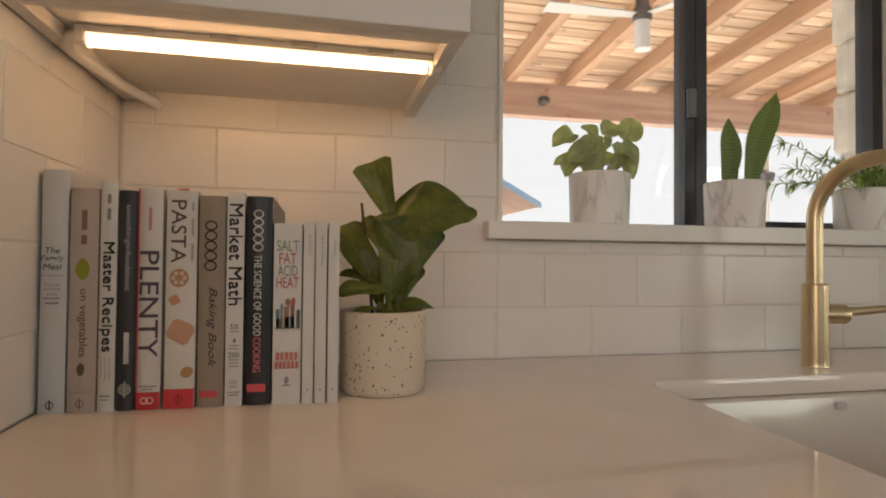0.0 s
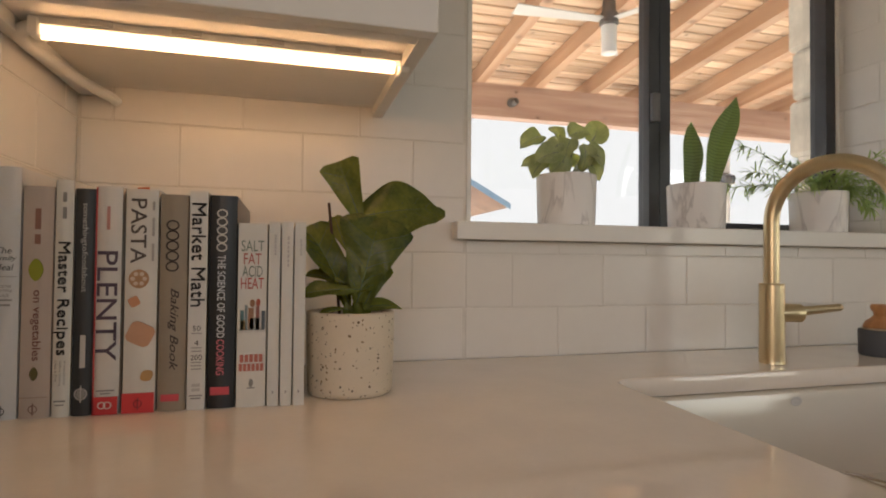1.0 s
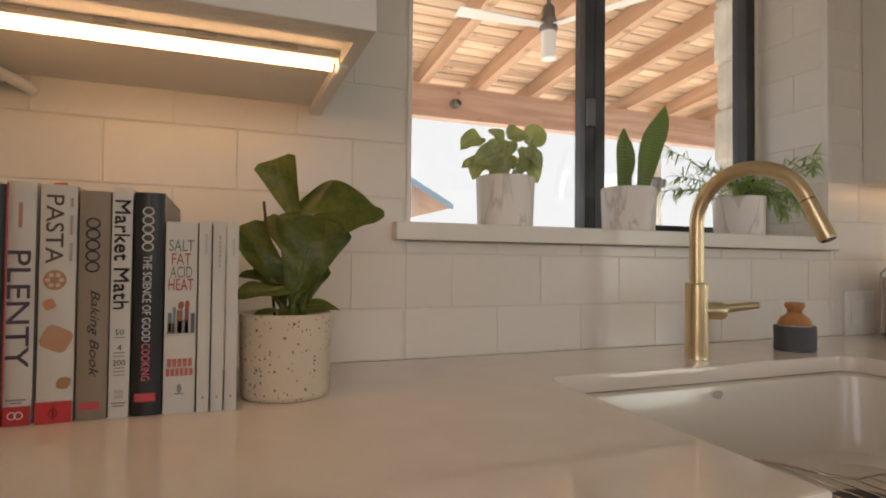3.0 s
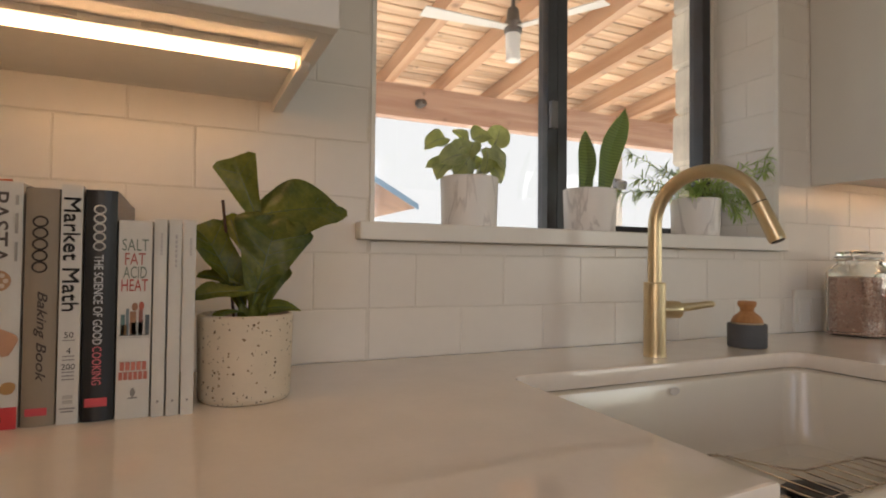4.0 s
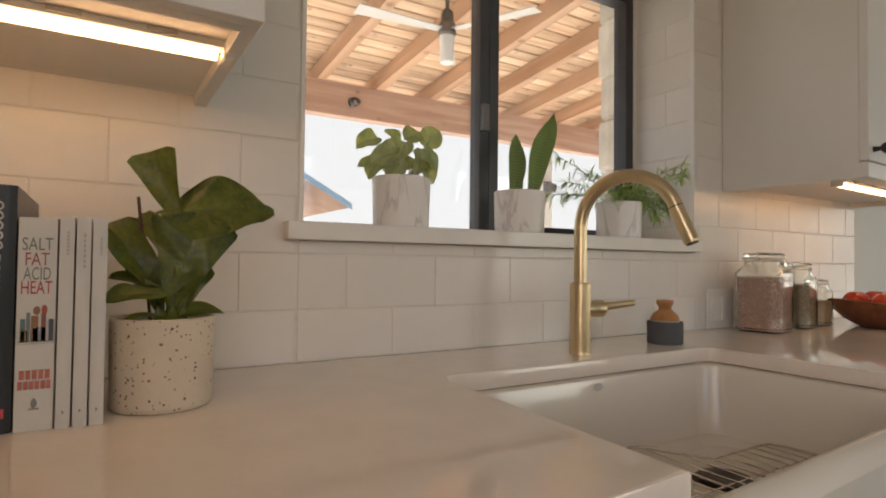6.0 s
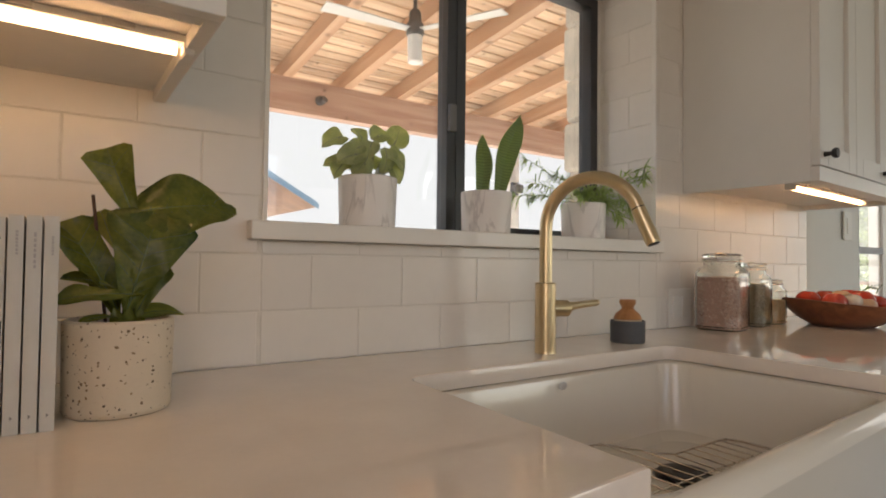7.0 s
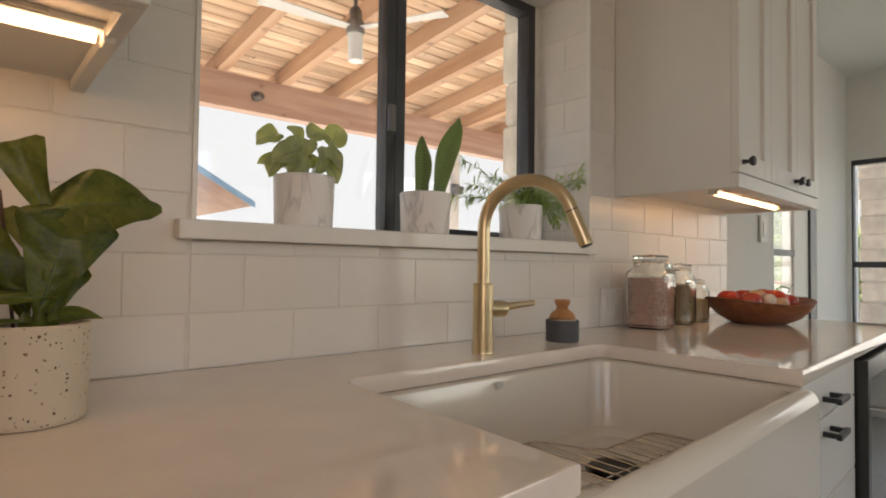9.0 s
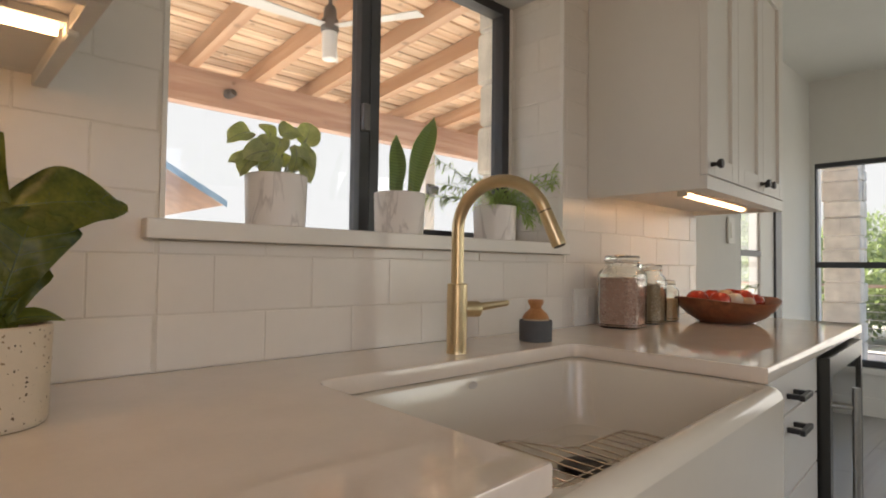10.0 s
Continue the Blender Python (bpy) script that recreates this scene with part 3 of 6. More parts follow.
# ------------------------------------------------------------ wall cabinets
def wall_cabinet(x0, x1, y1, z0, z1, doors, label, knob_sides, drop=0.016, led=None, split=None):
    root = thing("wall_cabinet", (0, 0, 0), label, "wall cabinet", "wall cabinets")
    t = 0.018
    for a, b in ((x0, x0 + t), (x1 - t, x1)):
        part("side_panel", box(a, b, y1 + 0.02, -0.001, z0, z1, 0.001, 1), M_CAB, root)
    part("face_frame", box(x0 + t, x1 - t, y1 + 0.02, y1 + 0.04, z0, z1), M_CAB, root)
    part("back_panel", box(x0 + t, x1 - t, -0.02, -0.001, z0 + drop, z1), M_CAB, root)
    part("top_panel", box(x0 + t, x1 - t, y1 + 0.04, -0.02, z1 - t, z1), M_CAB, root)
    part("underside", box(x0 + t, x1 - t, y1 + 0.04, -0.02, z0 + drop, z0 + drop + t), M_CABIN, root)
    part("light_rail", box(x0, x1, y1 + 0.001, y1 + 0.02, z0, z0 + 0.037, 0.001, 1), M_CAB, root)
    w = (x1 - x0) / doors
    for i in range(doors):
        a, b = x0 + w * i + 0.0015, x0 + w * (i + 1) - 0.0015
        zs = [(z0 + 0.04, split - 0.002), (split + 0.002, z1)] if split else [(z0 + 0.04, z1)]
        for k, (za, zb) in enumerate(zs):
            d = shaker(root, "door", a, b, za, zb, y1)
            kx = a + 0.028 if knob_sides[i] == "l" else b - 0.028
            kb = lathe([(0, 0), (0.007, 0), (0.006, 0.006), (0.005, 0.014), (0.011, 0.019), (0.0135, 0.025), (0.012, 0.030), (0, 0.031)], 20)
            part("knob", kb, M_BLACK, d, "black metal knob", pose(kx, y1, za + 0.029, 90, 0, 0))
    return root


def led_bar(x0, x1, y, z, label):
    root = thing("under_cabinet_light", ((x0 + x1) / 2, y, z), label, "light", "under-cabinet lights")
    h = (x1 - x0) / 2
    part("housing", box(-h, h, -0.012, 0.012, -0.009, 0.0, 0.001, 1), M_PLASTIC, root)
    bm = tube([(-h + 0.004, 0, -0.0145), (h - 0.012, 0, -0.0145)], 0.0076, 14)
    part("diffuser", bm, M_LED, root, "glowing warm white tube")
    for s in (-1, 1):
        part("end_cap", box(s * h - 0.006, s * h + 0.006, -0.014, 0.014, -0.022, 0.0, 0.002, 1), M_PLASTIC, root)
    for f in (-0.7, -0.25, 0.2, 0.65):
        part("clip", box(f * h - 0.016, f * h + 0.016, -0.0145, -0.0122, -0.006, 0.0), M_NICKEL, root, "small metal clip")
    return root


CAB1_Z, CAB1_Y, CAB1_X = 1.335, -0.384, -0.150
wall_cabinet(LEFT + 0.002, CAB1_X, CAB1_Y, CAB1_Z, 2.25, 1, "white painted wall cabinet above the books", "r")
led_bar(LEFT + 0.040, CAB1_X - 0.014, -0.254, CAB1_Z + 0.016, "lit LED strip under the wall cabinet by the side wall")
CAB2_Z = 1.305
HUNG = pose(1.270, -0.36, 0, 0, 0, 3.0) @ pose(-1.262, 0.36, 0)      # hangs slightly out of square, like the run below
u = wall_cabinet(1.262, 2.055, -0.36, CAB2_Z, 2.5, 3, "white shaker wall cabinet with black knobs", "lrl", split=2.10)
u.matrix_basis = HUNG
u = led_bar(1.355, 1.925, -0.258, CAB2_Z + 0.016, "lit LED strip under the wall cabinet by the jars")
u.matrix_basis = HUNG @ u.matrix_basis


# ------------------------------------------------------------ kitchen window
def kitchen_window():
    root = tagged(thing("window_1", (0, 0, 0), "dark-framed sliding window above the sink", "window", kind="structure"))
    y0, y1 = REVEAL, REVEAL + 0.05
    xm0, xm1 = 0.527, 0.592
    fr = boxes([(WIN_L - 0.02, WIN_L + 0.035, y0, y1, WIN_B, WIN_T), (WIN_R - 0.042, WIN_R - 0.011, y0, y1, WIN_B, WIN_T),
                (WIN_L + 0.035, WIN_R - 0.042, y0, y1, WIN_B, WIN_B + 0.012), (WIN_L + 0.035, WIN_R - 0.042, y0, y1, WIN_T - 0.03, WIN_T)])
    part("window_frame", fr, M_FRAME, root, "dark metal frame")
    part("meeting_rail", boxes([(xm0, xm0 + 0.028, y0 - 0.004, y1 - 0.01, WIN_B + 0.012, WIN_T - 0.03),
                                (xm0 + 0.028, xm0 + 0.036, y0 + 0.012, y1 - 0.01, WIN_B + 0.012, WIN_T - 0.03),
                                (xm0 + 0.036, xm1, y0 + 0.004, y1 + 0.01, WIN_B + 0.012, WIN_T - 0.03)]), M_FRAME, root, "dark upright meeting rails")
    part("latch", box(xm0 + 0.002, xm0 + 0.024, y0 - 0.016, y0 - 0.002, 1.425, 1.495, 0.003), M_FANM, root, "grey metal sash latch")
    part("sash_rail", boxes([(xm1, WIN_R - 0.042, y0 + 0.004, y1, WIN_B + 0.012, WIN_B + 0.032)]), M_FRAME, root, "dark lower sash rail")
    part("pane", box(WIN_L + 0.03, xm0 + 0.01, y0 + 0.02, y0 + 0.024, WIN_B + 0.01, WIN_T - 0.02), M_GLASS, root).visible_shadow = False
    part("pane", box(xm1 - 0.01, WIN_R - 0.035, y0 + 0.034, y0 + 0.038, WIN_B + 0.01, WIN_T - 0.02), M_GLASS, root).visible_shadow = False
    part("window_sill", box(-0.021, 1.118, -0.030, REVEAL + 0.055, WIN_B - 0.032, WIN_B, 0.0025), M_SILL, root, "white polished stone sill")
    part("tile_trim", box(WIN_L - 0.008, WIN_L, -0.002, REVEAL, WIN_B, WIN_T - 0.004), M_SILL, root, "slim white edge trim")
    part("jamb_strip", box(WIN_R - 0.011, WIN_R, y0 - 0.003, y1, WIN_B, WIN_T), M_SILL, root, "slim white jamb strip")
    part("tile_trim", box(WIN_R, WIN_R + 0.007, -0.002, 0.012, WIN_B, WIN_T - 0.004), M_SILL, root, "slim white edge trim")
    return root


kitchen_window()


# ------------------------------------------------------------ next room: door opening and far window
def side_door():
    root = thing("door_1", (0, 0, 0), "glazed door with dark frame in a white opening", "door", kind="structure")
    y = 0.008
    part("door_frame", boxes([(3.09, 3.15, y, y + 0.05, 0, DOOR_T), (3.15, 3.199, y + 0.004, y + 0.05, 0, DOOR_T), (DOOR_L, DOOR_L + 0.02, y, y + 0.05, 0, DOOR_T), (DOOR_L + 0.02, 3.09, y, y + 0.05, DOOR_T - 0.06, DOOR_T)]), M_FRAME, root, "dark metal door frame")
    part("fixed_panel", box(2.885, 3.09, y + 0.012, y + 0.04, 0.0, DOOR_T - 0.06), M_BASEB, root, "white painted side panel")
    part("crossbar", box(DOOR_L + 0.02, 2.885, y + 0.01, y + 0.04, 1.155, 1.185), M_FRAME, root, "dark horizontal bar")
    part("pane", box(DOOR_L + 0.02, 2.885, y + 0.02, y + 0.026, 0.0, DOOR_T - 0.06), M_GLASS, root).visible_shadow = False
    return root


side_door()


def far_window():
    root = thing("window_2", (0, 0, 0), "large dark-framed window of the next room", "window", kind="structure")
    x = FAR + 0.02
    part("window_frame", boxes([(x, x + 0.06, FW0, FW1, FWT - 0.035, FWT), (x, x + 0.06, FW0, FW1, FWB, FWB + 0.05),
                                (x, x + 0.06, FW1 - 0.012, FW1, FWB + 0.05, FWT - 0.035), (x, x + 0.06, FW0, FW0 + 0.05, FWB + 0.05, FWT - 0.035),
                                (x, x + 0.06, FW0 + 0.05, FW1 - 0.012, 1.112, 1.158)]), M_FRAME, root, "dark metal frame")
    part("pane", box(x + 0.025, x + 0.031, FW0 + 0.04, FW1 - 0.006, FWB + 0.04, FWT - 0.03), M_GLASS, root).visible_shadow = False
    part("window_sill", box(FAR - 0.03, FAR + 0.02, FW0 - 0.05, FW1 + 0.02, FWB - 0.045, FWB, 0.003), M_BASEB, root, "white painted sill")
    return root


far_window()
structure("baseboard", box(FAR - 0.018, FAR, BACK, 0.31, 0, 0.14, 0.004), M_BASEB, "white painted baseboard", "baseboard")


def switch_plate(name, x, z, w, h, label, rockers):
    root = thing(name, (x, -0.001, z), label, "switch")
    part("plate", box(-w / 2, w / 2, -0.008, 0.0, -h / 2, h / 2, 0.002), M_PLASTIC, root)
    for i in range(rockers):
        cx = (i - (rockers - 1) / 2) * 0.046
        part("rocker", box(cx - 0.0165, cx + 0.0165, -0.0115, -0.007, -0.033, 0.033, 0.0015), M_PLASTIC, root)
    return root


switch_plate("double_switch", 1.226, 0.967, 0.112, 0.112, "white double switch plate on the tiles", 2)
switch_plate("light_switch", 2.42, 1.265, 0.075, 0.118, "white single light switch on the painted wall", 1)


# ------------------------------------------------------------ porch and garden
def sky_backdrop():
    bm = bmesh.new()
    a = [bm.verts.new((75 * math.sin(radians(k)), 75 * math.cos(radians(k)), -1)) for k in range(-40, 131, 10)]
    b_ = [bm.verts.new((v.co.x, v.co.y, 24)) for v in a]
    for i in range(len(a) - 1):
        bm.faces.new((a[i], a[i + 1], b_[i + 1], b_[i]))
    return structure("backdrop", bm, M_HAZE, "bright hazy white sky in the distance", "sky")


M_HAZE = glowing("hazy_sky", (1.0, 1.0, 1.0), 0.37)
sky_backdrop()
PY = 4.0
PZ = 2.46
structure("ground", box(-60, 120, wy1, 160, -0.30, -0.12), M_GROUND, "pale dry gravel ground reaching to the horizon", "ground")
structure("ground_east", box(FAR + 0.2, 120, -90, wy1, -0.30, -0.12), M_GROUND, "pale dry gravel ground beside the house", "ground")
structure("patio", box(-3, 9.5, wy1 + 0.002, PY + 0.6, -0.119, -0.02), M_PATIO, "pale concrete porch floor", "patio")


def porch_roof():
    root = thing("porch_roof", (0, 0, 0), "cedar porch roof with rafters and knotty boards", "porch roof")
    part("header_beam", box(-3, 10.5, PY, PY + 0.14, PZ, PZ + 0.31, 0.006), M_BEAM, root, "heavy reddish cedar header beam")
    slope = math.atan(0.095)
    L = PY - 0.2
    for i in range(-6, 15):
        x = 1.41 + 0.592 * i
        m = pose(x, PY + 0.45, PZ + 0.31 - 0.045, -math.degrees(slope), 0, 0)
        part("rafter", mesh_cache("rafter", lambda: box(-0.045, 0.045, -L - 0.55, 0, 0.0, 0.15, 0.004), M_RAFTER), M_RAFTER, root, "", m)
    deck = pose(0, PY + 0.45, PZ + 0.31 - 0.045, -math.degrees(slope), 0, 0)
    # unseen dark sheet, added to keep sky light out of the board gaps
    part("gap_backing", box(-3.0, 10.5, -L - 0.6, 0.0, 0.1705, 0.19), M_BARK, root, "dark backing added above the boards to block light through gaps", deck)
    n = int((L + 0.6) / 0.135)
    for k in range(n):
        y = -0.135 * k
        xs = [-3.0] + sorted(random.uniform(-2, 10) for _ in range(2)) + [10.5]
        for a, b in zip(xs, xs[1:]):
            m = pose(0, PY + 0.45, PZ + 0.31 - 0.045, -math.degrees(slope), 0, 0) @ pose((a + b) / 2, y, 0.152)
            bm = box(-(b - a) / 2 + 0.001, (b - a) / 2 - 0.001, -0.1325, -0.0025, 0, 0.018)
            for v in bm.verts:
                if v.co.z < 0.005:
                    v.co.y += 0.010 if v.co.y < -0.05 else -0.010
            part("board", bm, M_PLANK, root, "", m, smooth=False)
    return root


MESHES = {}


def mesh_cache(key, make, mat, smooth=True):
    if key not in MESHES:
        MESHES[key] = mesh_of(str(key).split("|")[0], make(), mat, smooth)
    return MESHES[key]


porch_roof()


def post(x, y, z1, w, name, label):
    root = thing(name, (x, y, -0.02), label, "post")
    part("shaft", box(-w / 2, w / 2, -w / 2, w / 2, 0, z1 + 0.02, 0.006), M_BASEB, root)
    part("base_block", box(-w / 2 - 0.02, w / 2 + 0.02, -w / 2 - 0.02, w / 2 + 0.02, 0, 0.25, 0.006), M_BASEB, root)
    return root


post(4.15, PY + 0.07, PZ, 0.15, "porch_post", "pale painted porch post under the header beam")
lantern = thing("post_lantern", (4.13, PY - 0.03, 1.98), "small dark wall lantern on the porch post", "lantern")
part("back_plate", box(-0.05, 0.05, -0.02, 0.02, -0.07, 0.07, 0.004), M_FANM, lantern)
part("hood", lathe([(0, 0.06), (0.06, 0.03), (0.065, 0.0), (0.05, -0.06), (0, -0.06)], 20), M_FANM, lantern, "", pose(0, -0.06, 0))
camdome = thing("flood_light", (1.72, PY, 2.60), "small dark round flood light on the header beam", "light fixture")
part("base", lathe([(0, 0), (0.045, 0), (0.045, 0.02), (0.03, 0.03), (0, 0.03)], 24), M_FANM, camdome, "", pose(0, 0, 0, 90, 0, 0))
part("head", lathe([(0, 0), (0.03, 0), (0.034, 0.02), (0.034, 0.05), (0, 0.055)], 24), M_FANM, camdome, "", pose(0.01, -0.02, -0.01, 70, 0, 20))


def stone_pier(name, x0, x1, y0, y1, z1, label, course=0.17):
    """Rough limestone pier of separate blocks."""
    root = thing(name, (x0, y0, -0.05), label, "stone pier")
    part("core", box(0.02, x1 - x0 - 0.02, 0.02, y1 - y0 - 0.02, 0, z1), M_GROUT, root)
    z = 0.0
    k = 0
    rng = random.Random(5)
    while z < z1 - 0.05:
        h = min(course * rng.uniform(0.7, 1.3), z1 - z)
        cut = (x1 - x0) * rng.uniform(0.3, 0.7)
        for a, b in ((0, cut), (cut, x1 - x0)):
            j = [rng.uniform(-0.012, 0.014) for _ in range(4)]
            part("stone", box(a + 0.004 + (j[0] if a == 0 else 0), b - 0.004 + (j[1] if b > cut else 0), j[2], y1 - y0 + j[3], z + 0.004, z + h - 0.004, 0.012, 1), M_STONE, root)
        z += h
        k += 1
    return root


stone_pier("stone_pier", 1.395, 2.0, 0.42, 0.62, 3.0, "rough pale limestone pier beside the kitchen window")
stone_pier("stone_pier", 6.9, 7.2, 0.336, 0.672, 2.75, "rough pale limestone porch pier beyond the far window")


def ceiling_fan():
    root = thing("ceiling_fan", (1.715, 2.3, 2.63), "white-bladed porch ceiling fan with frosted lamp", "ceiling fan")
    part("down_rod", tube([(0, 0, 0.18), (0, 0, 0.50)], 0.014, 12), M_FANM, root)
    part("motor", lathe([(0, 0.20), (0.03, 0.20), (0.042, 0.18), (0.045, 0.12), (0.06, 0.10), (0.062, 0.03), (0.055, 0.02), (0, 0.02)], 28), M_FANM, root, "dark nickel motor housing")
    part("lamp", lathe([(0, -0.17), (0.035, -0.17), (0.047, -0.16), (0.052, 0.0), (0.05, 0.02), (0, 0.02)], 28), M_FROST, root, "frosted glass cylinder lamp")
    for a in (178, 298, 58):
        bm = box(0.05, 0.66, -0.055, 0.055, 0.058, 0.066, 0.003, 1)
        for v in bm.verts:
            v.co.y *= 0.6 + 0.55 * (v.co.x - 0.05) / 0.61
            v.co.z += v.co.y * 0.10
        part("blade", bm, M_FANW, root, "long pale blade", pose(0, 0, 0, 0, 0, a))
    return root


ceiling_fan()


def garden_house():
    root = thing("garden_house", (4.2, 12.5, -0.12), "neighbouring house with rust roof and blue-grey fascia", "house")
    part("wall", box(-3.5, 0.2, 0.4, 5, 0, 2.15), M_BASEB, root)
    rise = 0.55
    bm = bmesh.new()
    quad_box(bm, -4.0, 0.95, 0.0, 5.4, 0, 0.04)
    for v in bm.verts:
        v.co.z += 3.30 - rise * (v.co.x + 0.3) * 1.0
    part("roof", bm, M_ROOF, root, "rust-coloured sloping roof")
    bm = bmesh.new()
    quad_box(bm, -4.0, 0.97, -0.03, 0.0, -0.05, 0.11)
    for v in bm.verts:
        v.co.z += 3.30 - rise * (v.co.x + 0.3)
    part("fascia", bm, M_FASCIA, root, "blue-grey fascia board")
    return root


garden_house()


def tree(x, y, h, seed, spread=1.6, kind="tree"):
    rng = random.Random(seed)
    root = thing(kind, (x, y, -0.14), "leafy green %s in the hazy garden" % kind, kind, "garden %ss" % kind)
    bm = tube([(0, 0, 0), (0.05, 0.03, h * 0.25), (0.0, 0.08, h * 0.5), (0.1, 0.0, h * 0.8)], [0.03 * h, 0.024 * h, 0.018 * h, 0.008 * h], 9)
    for i in range(7):
        a, z = rng.uniform(0, 6.28), h * rng.uniform(0.35, 0.7)
        r = spread * rng.uniform(0.5, 0.9)
        merge(bm, tube([(0, 0, z), (r * 0.5 * math.cos(a), r * 0.5 * math.sin(a), z + 0.35), (r * math.cos(a), r * math.sin(a), z + 0.5)], [0.012 * h, 0.008 * h, 0.004], 6))
    part("trunk", bm, M_BARK, root)
    verts, faces = [], []
    clumps = [(rng.gauss(0, spread * 0.5), rng.gauss(0, spread * 0.5), h * 0.68 + rng.gauss(0, h * 0.16)) for _ in range(46)]
    for cx, cy, cz in clumps:
        for _ in range(85):
            p = Vector((cx + rng.gauss(0, 0.2), cy + rng.gauss(0, 0.2), cz + rng.gauss(0, 0.16)))
            e = Euler((rng.uniform(0, 6), rng.uniform(0, 6), rng.uniform(0, 6))).to_matrix()
            s = rng.uniform(0.04, 0.085)
            k = len(verts)
            for q in ((-s, 0, 0), (0, -s * 0.45, 0.006), (s, 0, 0), (0, s * 0.45, 0.006)):
                verts.append(p + e @ Vector(q))
            faces.append((k, k + 1, k + 2, k + 3))
    me = bpy.data.meshes.new("crown")
    me.from_pydata(verts, [], faces)
    me.materials.append(M_TREE)
    tagged(part("crown", me, M_TREE, root), kind="stuff")
    return root


tree(14.0, 3.75, 3.1, 1, 1.0)
tree(17.0, 1.75, 2.5, 2, 1.5)
tree(16.0, 0.0, 2.7, 3, 1.4)
tree(19.0, 4.6, 2.3, 4, 1.7)
tree(18.0, 3.0, 2.2, 5, 1.6)
for i, (sx, sy, sh) in enumerate(((11.5, 2.3, 1.25), (12.0, 3.4, 1.2), (12.2, 4.6, 1.25), (11.8, 1.2, 1.3), (12.0, 0.0, 1.2), (13.0, 5.8, 1.3))):
    tree(sx, sy, sh, 20 + i, 1.1, "shrub")


def deck_railing():
    root = thing("deck_railing", (8.6, 0, -0.1), "cable railing with wooden top rail beyond the windows", "railing")
    part("top_rail", box(-0.05, 0.05, -6, 5, 0.98, 1.02, 0.004), M_BEAM, root, "reddish wooden top rail")
    for i in range(8):
        part("cable", tube([(0, -6, 0.15 + 0.105 * i), (0, 5, 0.15 + 0.105 * i)], 0.007, 6), M_STEEL, root)
    for i in range(8):
        part("rail_post", box(-0.03, 0.03, -6 + 1.55 * i, -5.94 + 1.55 * i, 0, 0.98), M_FANM, root)
    return root


deck_railing()
structure("deck", box(FAR + 0.202, 8.9, -7, wy1, -0.119, -0.03), M_PATIO, "pale deck outside the far window", "deck")


# ------------------------------------------------------------ books
M_INK = {}


def ink(rgb):
    if rgb not in M_INK:
        M_INK[rgb] = material("ink", rgb, 0.55, vary=0.08, scale=40)
    return M_INK[rgb]


def text_mesh(body, w, h, vertical, shear=0.0, bold=0.0):
    """Lettering w wide and h high, centred at the origin, in the plane y=0 facing -y; vertical reads downwards."""
    cu = bpy.data.curves.new("lettering", "FONT")
    cu.body, cu.align_x, cu.align_y, cu.size, cu.shear, cu.resolution_u, cu.offset = body, "CENTER", "CENTER", 1.0, shear, 3, bold
    ob = bpy.data.objects.new("lettering", cu)
    me = bpy.data.meshes.new_from_object(ob)
    bpy.data.objects.remove(ob)
    xs, ys = [v.co.x for v in me.vertices], [v.co.y for v in me.vertices]
    cx, cy, sx, sy = (max(xs) + min(xs)) / 2, (max(ys) + min(ys)) / 2, w / (max(xs) - min(xs)), h / (max(ys) - min(ys))
    for v in me.vertices:
        x, y = (v.co.x - cx) * sx, (v.co.y - cy) * sy
        if vertical:
            x, y = y, -x
        v.co = (x, -v.co.z, y)
    return me


def z_of(py):
    return 0.91 + (728 - py) * 0.000648


